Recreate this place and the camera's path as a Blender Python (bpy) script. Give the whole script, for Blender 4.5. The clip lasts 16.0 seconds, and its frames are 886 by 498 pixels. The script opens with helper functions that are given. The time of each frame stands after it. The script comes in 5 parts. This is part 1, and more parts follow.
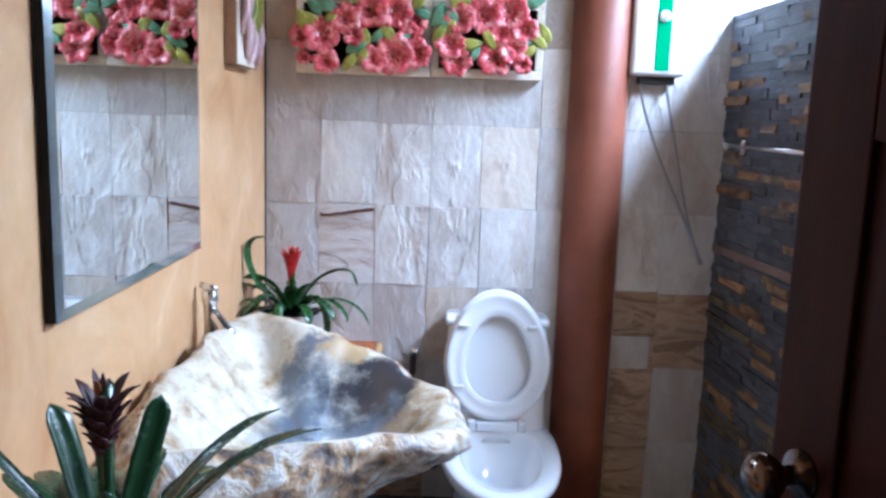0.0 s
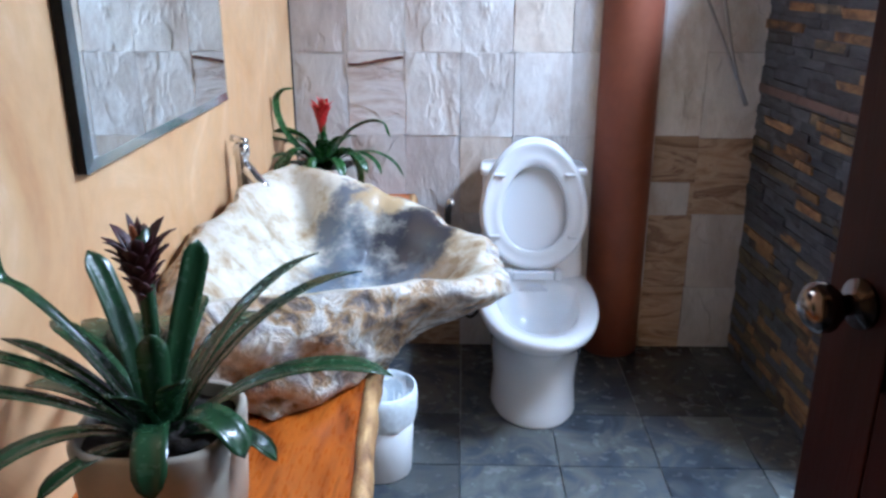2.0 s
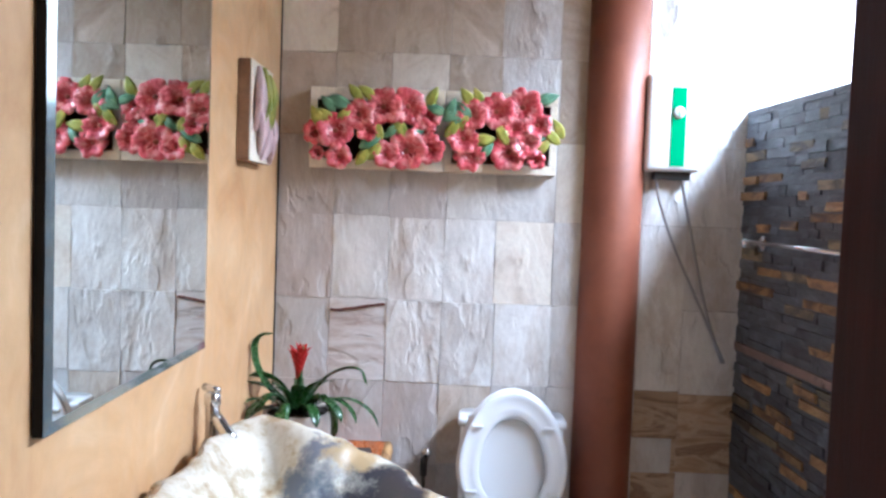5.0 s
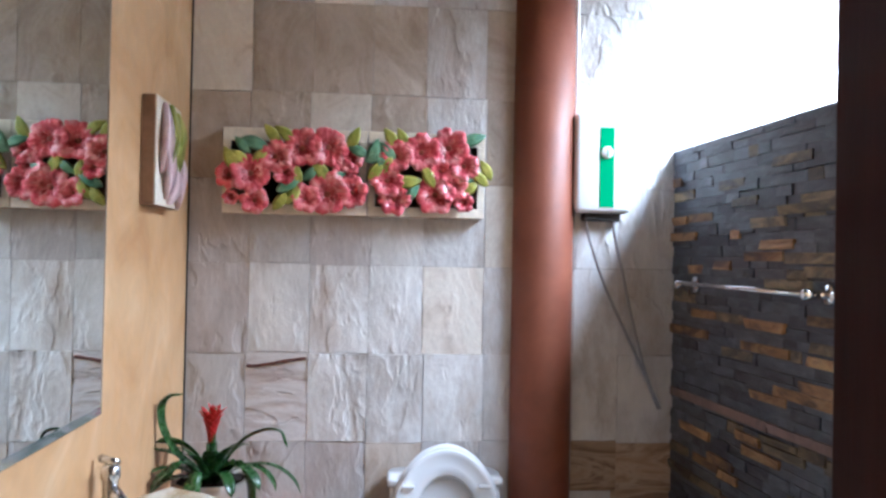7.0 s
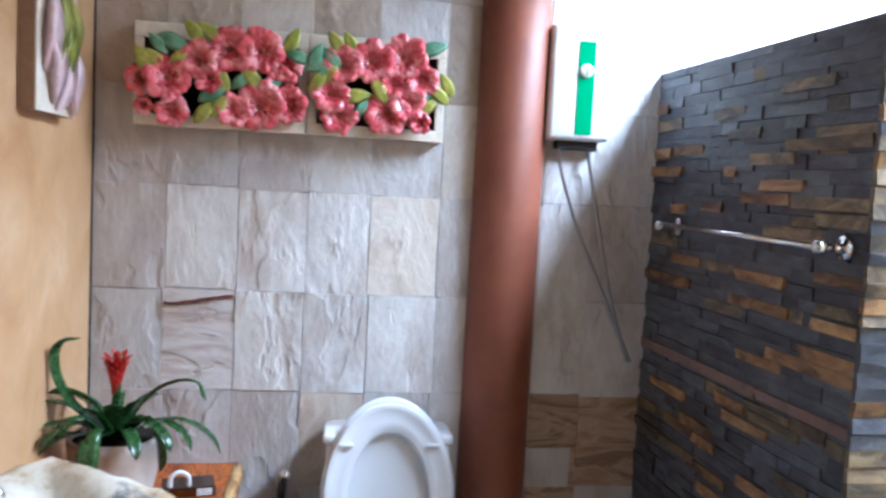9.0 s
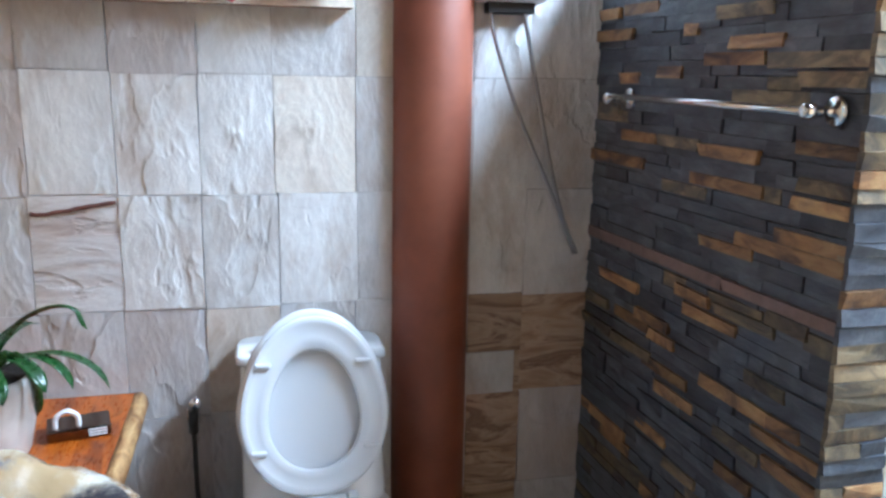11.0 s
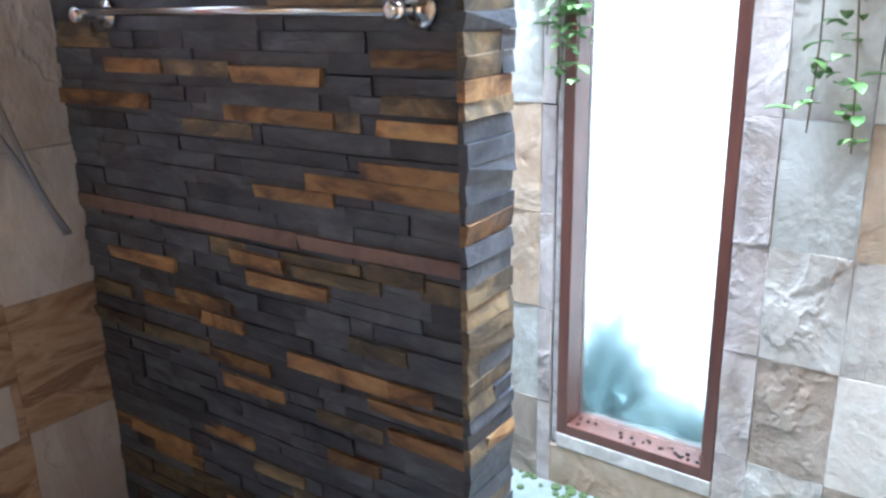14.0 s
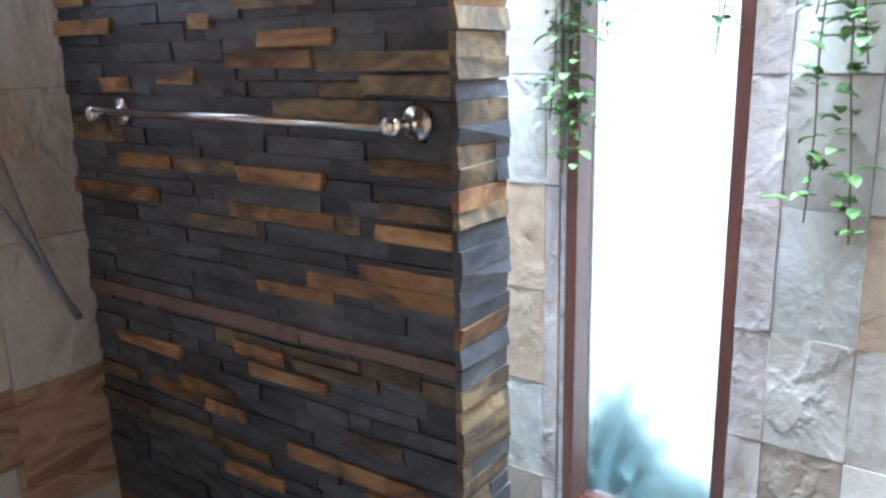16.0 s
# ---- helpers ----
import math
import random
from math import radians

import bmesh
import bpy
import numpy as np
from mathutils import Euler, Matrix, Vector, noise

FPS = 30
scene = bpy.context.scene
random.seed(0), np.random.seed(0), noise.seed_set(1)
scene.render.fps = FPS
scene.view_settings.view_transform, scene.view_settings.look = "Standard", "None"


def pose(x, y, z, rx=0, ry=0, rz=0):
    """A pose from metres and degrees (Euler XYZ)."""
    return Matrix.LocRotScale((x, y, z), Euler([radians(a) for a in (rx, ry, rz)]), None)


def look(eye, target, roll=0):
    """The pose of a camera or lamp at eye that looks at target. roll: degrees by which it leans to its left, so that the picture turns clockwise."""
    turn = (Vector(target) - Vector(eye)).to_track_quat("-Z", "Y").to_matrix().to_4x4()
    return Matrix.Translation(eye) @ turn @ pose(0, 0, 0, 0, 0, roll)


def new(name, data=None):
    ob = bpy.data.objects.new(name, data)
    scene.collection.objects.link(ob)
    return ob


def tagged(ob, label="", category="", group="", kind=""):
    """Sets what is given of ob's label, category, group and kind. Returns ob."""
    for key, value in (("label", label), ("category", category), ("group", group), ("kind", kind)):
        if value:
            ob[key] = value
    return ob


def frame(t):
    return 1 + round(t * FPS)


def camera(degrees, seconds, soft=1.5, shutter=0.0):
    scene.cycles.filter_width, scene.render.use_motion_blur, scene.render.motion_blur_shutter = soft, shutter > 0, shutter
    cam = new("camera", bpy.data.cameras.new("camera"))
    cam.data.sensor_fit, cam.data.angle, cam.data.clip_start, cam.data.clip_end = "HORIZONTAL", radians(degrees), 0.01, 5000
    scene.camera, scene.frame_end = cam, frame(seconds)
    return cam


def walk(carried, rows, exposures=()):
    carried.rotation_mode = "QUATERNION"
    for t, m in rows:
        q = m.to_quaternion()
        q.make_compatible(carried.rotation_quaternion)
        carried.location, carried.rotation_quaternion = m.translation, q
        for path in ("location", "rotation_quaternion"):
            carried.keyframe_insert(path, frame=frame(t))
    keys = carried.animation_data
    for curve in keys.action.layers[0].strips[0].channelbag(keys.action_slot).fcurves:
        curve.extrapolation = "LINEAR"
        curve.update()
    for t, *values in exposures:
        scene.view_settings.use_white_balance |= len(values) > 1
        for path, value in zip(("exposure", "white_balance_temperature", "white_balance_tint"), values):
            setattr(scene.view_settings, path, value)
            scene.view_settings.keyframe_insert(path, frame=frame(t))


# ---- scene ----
cam = camera(58.1, 16.0, 2.7, 0.5)
METRES, EYE, TILT, LEAN, TURN = 1.75, 1.494, 0.0, 0.0, -0.7
ROWS = [
    (0.0, 0.0, 0.0, 0.0, 0.31, -9.04, -1.98),
    (0.5, 0.0037, 0.0102, 0.001, -0.63, -8.98, -1.48),
    (1.0, -0.0026, 0.0235, -0.0067, 0.84, -11.49, -0.98),
    (1.5, -0.0033, 0.0201, -0.0164, 1.63, -17.62, -0.27),
    (2.0, -0.006, 0.0227, -0.023, 2.16, -19.19, -0.02),
    (2.5, -0.0118, 0.0258, -0.0196, 4.22, -18.61, 0.07),
    (3.0, -0.0142, 0.0242, -0.0089, 4.61, -15.78, -0.83),
    (3.5, -0.0084, 0.0218, 0.0045, 3.8, -8.57, 0.03),
    (4.0, -0.0015, 0.02, 0.0177, 2.49, -3.76, -0.86),
    (6.5, 0.0041, 0.1013, 0.0156, 0.16, -2.11, -3.53),
    (7.0, -0.007, 0.123, 0.0083, -4.37, 0.79, -1.11),
    (7.2, -0.0066, 0.132, 0.0088, -2.65, -0.16, -1.7),
    (7.5, -0.0054, 0.1483, 0.0092, -4.46, -2.0, -5.34),
    (8.0, 0.0086, 0.1979, 0.0118, -2.3, -3.55, -2.47),
    (8.5, 0.0052, 0.2495, 0.0147, -5.25, -4.92, -2.17),
    (9.0, 0.0198, 0.3222, 0.0194, -7.39, -4.6, -3.06),
    (9.5, 0.0312, 0.3574, 0.0133, -9.9, -6.81, -2.6),
    (12.0, 0.0893, 0.6137, -0.0117, -18.22, -14.53, 2.69),
    (12.5, 0.1039, 0.6739, -0.0147, -27.99, -15.23, 1.75),
    (13.0, 0.0847, 0.7492, -0.0149, -38.72, -16.1, 0.68),
    (13.5, 0.0899, 0.7884, -0.0217, -48.38, -17.28, -0.01),
    (14.0, 0.096, 0.7805, -0.0233, -52.85, -17.36, 1.25),
    (14.5, 0.0903, 0.7762, -0.0182, -50.31, -17.18, 2.6),
    (15.0, 0.1004, 0.7784, -0.0089, -50.45, -17.94, 1.52),
    (15.5, 0.1062, 0.7735, 0.007, -52.02, -14.45, 0.82),
    (16.0, 0.1044, 0.7632, 0.0268, -51.66, -13.82, 1.23),
]
EXPOSURES = [(0.0, 0.15, 4700, 9), (2.0, 0.1, 4780, 8), (3.0, 0.1, 4880, 8), (4.0, 0.3, 5080, 9), (6.5, -0.05, 5120, 9), (8.0, -0.12, 5150, 8), (9.0, 0.0, 4950, 7), (9.5, 0.04, 4800, 6), (12.0, 0.29, 4900, 2), (12.5, 0.55, 4900, 4), (13.0, 0.80, 4930, 7), (13.5, 0.70, 5150, 8), (14.2, 0.20, 5190, 8), (15.0, 0.12, 5190, 8), (16.0, 0.04, 5190, 8)]
walk(cam, [(t, pose(0, 0, EYE, TILT, LEAN, TURN) @ pose(METRES * x, METRES * y, METRES * z, 90 + pitch, roll, yaw)) for t, x, y, z, yaw, pitch, roll in ROWS], EXPOSURES)

# ---- light: a bright hazy sky over the open planting strip ----
world = bpy.data.worlds.new("sky")
scene.world = world
world.use_nodes = True
wn = world.node_tree.nodes
sky = wn.new("ShaderNodeTexSky")
sky.sky_type = "NISHITA"
sky.sun_disc = False
sky.sun_elevation, sky.sun_rotation = radians(62), radians(60)
sky.dust_density = 4.0
world.node_tree.links.new(sky.outputs[0], wn["Background"].inputs[0])
wn["Background"].inputs[1].default_value = 0.12
sun_data = bpy.data.lights.new("sun", "SUN")
sun_data.energy, sun_data.angle, sun_data.color = 1.2, radians(25), (1.0, 0.95, 0.88)
sun = new("sun", sun_data)
sun.matrix_world = look((6, 4, 12), (1.6, 2.3, 0))
well = bpy.data.lights.new("sky_opening", "AREA")
well.shape, well.size, well.size_y = "RECTANGLE", 0.50, 1.75
well.energy, well.color = 318, (0.92, 0.96, 1.0)
well_ob = new("sky_opening", well)
well_ob.matrix_world = pose(1.79, 2.10, 2.92)


# ---- materials ----
def nodes_of(name):
    m = bpy.data.materials.new(name)
    m.use_nodes = True
    return m, m.node_tree.nodes, m.node_tree.links, m.node_tree.nodes["Principled BSDF"]


def surface(name, colours, scale=8.0, rough=0.6, bump=0.3, fine=60.0, stretch=(1, 1, 1), distort=0.4, metal=0.0, per_piece=0.0, grain=0.25, turn=0.0, coat=0.0, depth=0.01, rough_var=0.15, ledge=0.0, flow_detail=5, flow_scale=6.5, step=7.0, stain=None):
    """Layered noise surface: colours is a list of (stop, rgb); fine grain and relief on top."""
    m, n, l, b = nodes_of(name)
    tc = n.new("ShaderNodeTexCoord")
    mp = n.new("ShaderNodeMapping")
    mp.inputs["Scale"].default_value = stretch
    mp.inputs["Rotation"].default_value = (turn, turn * 0.7, 0)
    l.new(tc.outputs["Object"], mp.inputs[0])
    info = n.new("ShaderNodeObjectInfo")
    off = n.new("ShaderNodeVectorMath")
    off.operation = "MULTIPLY_ADD"
    off.inputs[1].default_value = (1, 1, 1)
    l.new(mp.outputs[0], off.inputs[0])
    if per_piece > 0:
        l.new(n.new("ShaderNodeNewGeometry").outputs["Position"], mp.inputs[0])
    sc = n.new("ShaderNodeVectorMath")
    sc.operation = "SCALE"
    sc.inputs[0].default_value = (37.0, 53.0, 71.0)
    l.new(info.outputs["Random"], sc.inputs["Scale"])
    l.new(sc.outputs[0], off.inputs[2])
    vec = off.outputs[0] if per_piece > 0 else mp.outputs[0]
    big = n.new("ShaderNodeTexNoise")
    big.inputs["Scale"].default_value, big.inputs["Detail"].default_value = scale, 8
    big.inputs["Roughness"].default_value, big.inputs["Distortion"].default_value = 0.6, distort
    l.new(vec, big.inputs["Vector"])
    ramp = n.new("ShaderNodeValToRGB")
    els = ramp.color_ramp.elements
    while len(els) < len(colours):
        els.new(0.5)
    for e, (p, c) in zip(els, colours):
        e.position, e.color = p, (*c, 1)
    l.new(big.outputs["Fac"], ramp.inputs[0])
    tinted = ramp.outputs[0]
    if stain:  # weathered patches that run on from piece to piece
        spot = n.new("ShaderNodeTexNoise")
        spot.inputs["Scale"].default_value, spot.inputs["Detail"].default_value, spot.inputs["Roughness"].default_value = 4.5, 9, 0.7
        l.new(vec, spot.inputs["Vector"])
        sel = n.new("ShaderNodeMapRange")
        sel.inputs[1].default_value, sel.inputs[2].default_value, sel.inputs[4].default_value = 0.49, 0.70, 0.80
        l.new(spot.outputs["Fac"], sel.inputs[0])
        soak = n.new("ShaderNodeMix")
        soak.data_type = "RGBA"
        l.new(sel.outputs[0], soak.inputs[0])
        l.new(tinted, soak.inputs[6])
        soak.inputs[7].default_value = (*stain, 1)
        tinted = soak.outputs[2]
    small = n.new("ShaderNodeTexNoise")
    small.inputs["Scale"].default_value, small.inputs["Detail"].default_value = fine, 5
    l.new(vec, small.inputs["Vector"])
    mul = n.new("ShaderNodeMapRange")
    mul.inputs[3].default_value, mul.inputs[4].default_value = 1 - grain, 1 + grain
    l.new(small.outputs["Fac"], mul.inputs[0])
    hsv = n.new("ShaderNodeHueSaturation")
    l.new(tinted, hsv.inputs["Color"])
    if per_piece > 0:
        pm = n.new("ShaderNodeMapRange")
        pm.inputs[3].default_value, pm.inputs[4].default_value = 1 - per_piece, 1 + per_piece
        l.new(info.outputs["Random"], pm.inputs[0])
        mm = n.new("ShaderNodeMath")
        mm.operation = "MULTIPLY"
        l.new(mul.outputs[0], mm.inputs[0])
        l.new(pm.outputs[0], mm.inputs[1])
        l.new(mm.outputs[0], hsv.inputs["Value"])
    else:
        l.new(mul.outputs[0], hsv.inputs["Value"])
    l.new(hsv.outputs[0], b.inputs["Base Color"])
    rr = n.new("ShaderNodeMapRange")
    rr.inputs[3].default_value, rr.inputs[4].default_value = max(0.02, rough - rough_var), min(1, rough + rough_var)
    l.new(small.outputs["Fac"], rr.inputs[0])
    l.new(rr.outputs[0], b.inputs["Roughness"])
    b.inputs["Metallic"].default_value = metal
    b.inputs["Coat Weight"].default_value = coat
    if bump > 0:
        add = n.new("ShaderNodeMath")
        add.operation = "MULTIPLY_ADD"
        add.inputs[1].default_value = 0.2
        l.new(small.outputs["Fac"], add.inputs[0])
        l.new(big.outputs["Fac"], add.inputs[2])
        bp = n.new("ShaderNodeBump")
        bp.inputs["Strength"].default_value, bp.inputs["Distance"].default_value = bump, depth
        l.new(add.outputs[0], bp.inputs["Height"])
        if ledge > 0:  # split layers: the relief drops in steps, as cleft stone does
            flow = n.new("ShaderNodeTexNoise")
            flow.inputs["Scale"].default_value, flow.inputs["Detail"].default_value = flow_scale, flow_detail
            flow.inputs["Roughness"].default_value, flow.inputs["Distortion"].default_value = 0.55, 0.3
            l.new(vec, flow.inputs["Vector"])
            up = n.new("ShaderNodeMath")
            up.operation = "MULTIPLY"
            up.inputs[1].default_value = ledge
            l.new(flow.outputs["Fac"], up.inputs[0])
            fl, fr, sm, su = (n.new("ShaderNodeMath") for _ in range(4))
            fl.operation, fr.operation, sm.operation, su.operation = "FLOOR", "FRACT", "POWER", "ADD"
            sm.inputs[1].default_value = step
            l.new(up.outputs[0], fl.inputs[0])
            l.new(up.outputs[0], fr.inputs[0])
            l.new(fr.outputs[0], sm.inputs[0])
            l.new(fl.outputs[0], su.inputs[0])
            l.new(sm.outputs[0], su.inputs[1])
            b2 = n.new("ShaderNodeBump")
            b2.inputs["Strength"].default_value, b2.inputs["Distance"].default_value = 0.9, 0.006
            l.new(su.outputs[0], b2.inputs["Height"])
            l.new(bp.outputs[0], b2.inputs["Normal"])
            l.new(b2.outputs[0], b.inputs["Normal"])
        else:
            l.new(bp.outputs[0], b.inputs["Normal"])
    return m


def plain(name, colour, rough=0.4, metal=0.0, coat=0.0, spec=0.5):
    m, n, l, b = nodes_of(name)
    b.inputs["Base Color"].default_value = (*colour, 1)
    b.inputs["Roughness"].default_value, b.inputs["Metallic"].default_value = rough, metal
    b.inputs["Coat Weight"].default_value, b.inputs["Specular IOR Level"].default_value = coat, spec
    return m


# cleft sandstone in its shades; each tile takes its own piece of the pattern
CLEFT = dict(scale=5.0, rough=0.46, bump=0.55, fine=45.0, stretch=(1.5, 1.5, 0.7), distort=0.8, per_piece=0.10, grain=0.10, turn=0.35, depth=0.018, ledge=4.2, flow_detail=3.8, flow_scale=3.8, step=7.0, stain=(0.40, 0.33, 0.28))
STONE_GREY = surface("sandstone_grey", [(0.25, (0.45, 0.43, 0.42)), (0.5, (0.57, 0.555, 0.545)), (0.75, (0.65, 0.64, 0.625))], **CLEFT)
STONE_WHITE = surface("sandstone_white", [(0.25, (0.54, 0.525, 0.505)), (0.5, (0.67, 0.66, 0.645)), (0.75, (0.75, 0.74, 0.72))], **CLEFT)
STONE_MAUVE = surface("sandstone_mauve", [(0.25, (0.38, 0.34, 0.325)), (0.5, (0.50, 0.465, 0.45)), (0.75, (0.59, 0.565, 0.555))], **CLEFT)
BANDS = dict(scale=5.5, rough=0.55, bump=0.5, fine=55.0, stretch=(0.7, 0.7, 2.6), distort=1.0, per_piece=0.10, grain=0.15, turn=0.22, depth=0.012, ledge=2.5)
SWIRL = dict(scale=3.4, rough=0.52, bump=0.5, fine=50.0, stretch=(1.5, 1.5, 1.0), distort=2.2, per_piece=0.10, grain=0.12, turn=0.5, depth=0.012, ledge=3.0, flow_scale=4.0, flow_detail=3.0)
STONE_TAN = surface("sandstone_tan", [(0.25, (0.48, 0.41, 0.34)), (0.42, (0.64, 0.58, 0.51)), (0.6, (0.70, 0.66, 0.59)), (0.75, (0.58, 0.49, 0.40))], **SWIRL)
STONE_CLAY = surface("sandstone_clay", [(0.25, (0.33, 0.25, 0.18)), (0.42, (0.43, 0.355, 0.285)), (0.6, (0.52, 0.455, 0.39)), (0.75, (0.39, 0.30, 0.225))], **SWIRL)
STONE_STREAK = surface("sandstone_streaked", [(0.30, (0.34, 0.25, 0.21)), (0.40, (0.50, 0.44, 0.41)), (0.55, (0.64, 0.62, 0.605)), (0.70, (0.60, 0.575, 0.56)), (0.80, (0.40, 0.31, 0.27))], **BANDS)
ROUGH = dict(scale=6.0, rough=0.6, bump=0.6, fine=38.0, stretch=(1.2, 1.2, 1.0), distort=0.7, per_piece=0.16, grain=0.16, turn=0.4, depth=0.016, ledge=3.2, flow_scale=4.2, flow_detail=4.0, step=6.0, stain=(0.30, 0.24, 0.17))
ROUGH_GREY = surface("rough_sandstone_grey", [(0.25, (0.32, 0.285, 0.25)), (0.45, (0.44, 0.41, 0.365)), (0.7, (0.52, 0.495, 0.45))], **ROUGH)
ROUGH_TAN = surface("rough_sandstone_tan", [(0.25, (0.26, 0.18, 0.12)), (0.45, (0.42, 0.31, 0.21)), (0.7, (0.50, 0.41, 0.31))], **ROUGH)
ROUGH_BROWN = surface("rough_sandstone_brown", [(0.25, (0.16, 0.12, 0.09)), (0.5, (0.30, 0.24, 0.19)), (0.75, (0.44, 0.38, 0.32))], **ROUGH)
ROUGH_PALE = surface("rough_sandstone_pale", [(0.25, (0.36, 0.35, 0.31)), (0.45, (0.50, 0.50, 0.455)), (0.7, (0.58, 0.585, 0.55))], **ROUGH)
ROUGH_MAUVE = surface("rough_sandstone_mauve", [(0.25, (0.27, 0.21, 0.19)), (0.45, (0.41, 0.36, 0.335)), (0.7, (0.54, 0.495, 0.47))], **ROUGH)
STONE_BROWN = surface("sandstone_brown_banded", [(0.28, (0.13, 0.065, 0.04)), (0.42, (0.36, 0.24, 0.15)), (0.52, (0.47, 0.35, 0.24)), (0.60, (0.22, 0.13, 0.085)), (0.72, (0.36, 0.26, 0.18))], **BANDS)
SLATE_DARK = surface("slate_dark", [(0.3, (0.036, 0.041, 0.052)), (0.55, (0.082, 0.092, 0.112)), (0.8, (0.16, 0.175, 0.195))], scale=14, rough=0.45, bump=0.6, fine=90, stretch=(1, 0.6, 1.6), per_piece=0.35, grain=0.2)
SLATE_RUST = surface("slate_rust", [(0.30, (0.040, 0.038, 0.040)), (0.40, (0.15, 0.085, 0.045)), (0.52, (0.31, 0.175, 0.075)), (0.64, (0.40, 0.26, 0.115)), (0.76, (0.17, 0.12, 0.085)), (0.86, (0.055, 0.052, 0.052))], scale=11, rough=0.55, bump=0.7, fine=70, stretch=(1, 0.6, 1.5), per_piece=0.4, grain=0.3, distort=0.9)
SLATE_OLIVE = surface("slate_olive", [(0.32, (0.042, 0.044, 0.046)), (0.48, (0.13, 0.105, 0.070)), (0.60, (0.26, 0.20, 0.115)), (0.72, (0.30, 0.23, 0.13)), (0.84, (0.07, 0.065, 0.06))], scale=11, rough=0.55, bump=0.7, fine=70, stretch=(1, 0.6, 1.5), per_piece=0.4, grain=0.3, distort=0.9)
SLATE_PINK = surface("slate_pink", [(0.3, (0.15, 0.10, 0.085)), (0.6, (0.25, 0.17, 0.145))], scale=10, rough=0.55, bump=0.6, per_piece=0.15)
FLOOR_SLATE = surface("floor_slate", [(0.25, (0.022, 0.026, 0.032)), (0.42, (0.055, 0.066, 0.082)), (0.55, (0.10, 0.108, 0.105)), (0.68, (0.135, 0.145, 0.15)), (0.8, (0.20, 0.215, 0.22))], scale=5, rough=0.24, bump=0.5, fine=24, per_piece=0.6, grain=0.10, distort=1.2)
GROUT = surface("grout", [(0.3, (0.22, 0.195, 0.18)), (0.5, (0.42, 0.39, 0.37)), (0.7, (0.52, 0.50, 0.48))], scale=20, rough=0.9, bump=0.3)
GROUT_DARK = surface("dark_grout", [(0.3, (0.015, 0.015, 0.016)), (0.7, (0.04, 0.04, 0.042))], scale=20, rough=0.9, bump=0.3)
FLOOR_GROUT = surface("floor_grout", [(0.3, (0.14, 0.145, 0.15)), (0.5, (0.24, 0.245, 0.25)), (0.7, (0.36, 0.365, 0.37))], scale=20, rough=0.8, bump=0.2)
OCHRE = surface("ochre_limewash", [(0.25, (0.46, 0.235, 0.095)), (0.42, (0.57, 0.335, 0.155)), (0.58, (0.63, 0.40, 0.205)), (0.75, (0.72, 0.52, 0.32))], scale=3.2, rough=0.5, bump=0.35, fine=22, distort=1.0, grain=0.14)
PLASTER = surface("plain_plaster", [(0.3, (0.30, 0.26, 0.21)), (0.7, (0.38, 0.33, 0.27))], scale=3, rough=0.8, bump=0.1)
CEMENT = surface("white_cement", [(0.3, (0.38, 0.35, 0.31)), (0.6, (0.58, 0.54, 0.49)), (0.75, (0.68, 0.65, 0.61))], scale=12, rough=0.8, bump=0.4)
POST_PAINT = surface("terracotta_paint", [(0.3, (0.19, 0.056, 0.030)), (0.7, (0.26, 0.084, 0.044))], scale=6, rough=0.52, bump=0.15, fine=30, grain=0.08)
DOOR_WOOD = surface("dark_varnished_wood", [(0.3, (0.020, 0.004, 0.0035)), (0.55, (0.036, 0.0065, 0.005)), (0.8, (0.055, 0.011, 0.008))], scale=4, rough=0.5, bump=0.15, fine=50, stretch=(6, 6, 0.5), grain=0.2)
DOOR_WOOD.node_tree.nodes["Principled BSDF"].inputs["Specular IOR Level"].default_value = 0.12
CEILING_WOOD = surface("ceiling_wood", [(0.3, (0.06, 0.035, 0.02)), (0.7, (0.13, 0.08, 0.05))], scale=4, rough=0.6, bump=0.2, stretch=(6, 0.5, 1))
FRAME_WOOD = surface("brown_window_wood", [(0.3, (0.075, 0.027, 0.019)), (0.7, (0.14, 0.055, 0.038))], scale=5, rough=0.4, bump=0.15, stretch=(4, 4, 0.5), grain=0.15)
SLAB_WOOD = surface("honey_slab_wood", [(0.28, (0.05, 0.010, 0.001)), (0.42, (0.25, 0.052, 0.003)), (0.58, (0.43, 0.105, 0.006)), (0.75, (0.13, 0.026, 0.002))], scale=3.5, rough=0.30, bump=0.12, fine=40, stretch=(4.5, 0.7, 4.5), distort=1.2, grain=0.15)
BARK = surface("live_edge", [(0.3, (0.07, 0.03, 0.012)), (0.45, (0.28, 0.14, 0.05)), (0.6, (0.47, 0.28, 0.11)), (0.75, (0.58, 0.38, 0.17))], scale=24, rough=0.55, bump=1.0, fine=60, stretch=(1, 0.5, 1))
PORCELAIN = plain("white_porcelain", (0.78, 0.80, 0.825), 0.08, coat=0.5)
SEAT_PLASTIC = plain("white_seat_plastic", (0.72, 0.74, 0.77), 0.18)
CHROME = plain("chrome", (0.72, 0.73, 0.75), 0.2, 1.0)
BRASS_DARK = plain("dark_bronze", (0.16, 0.12, 0.10), 0.18, 1.0)
BLACK = plain("black_lacquer", (0.006, 0.006, 0.007), 0.6, spec=0.2)
RUBBER = plain("black_rubber", (0.015, 0.015, 0.016), 0.5)
WHITE_PLASTIC = plain("white_plastic", (0.80, 0.81, 0.82), 0.35)
GREEN_PLASTIC = plain("green_gloss_strip", (0.0, 0.30, 0.115), 0.25)
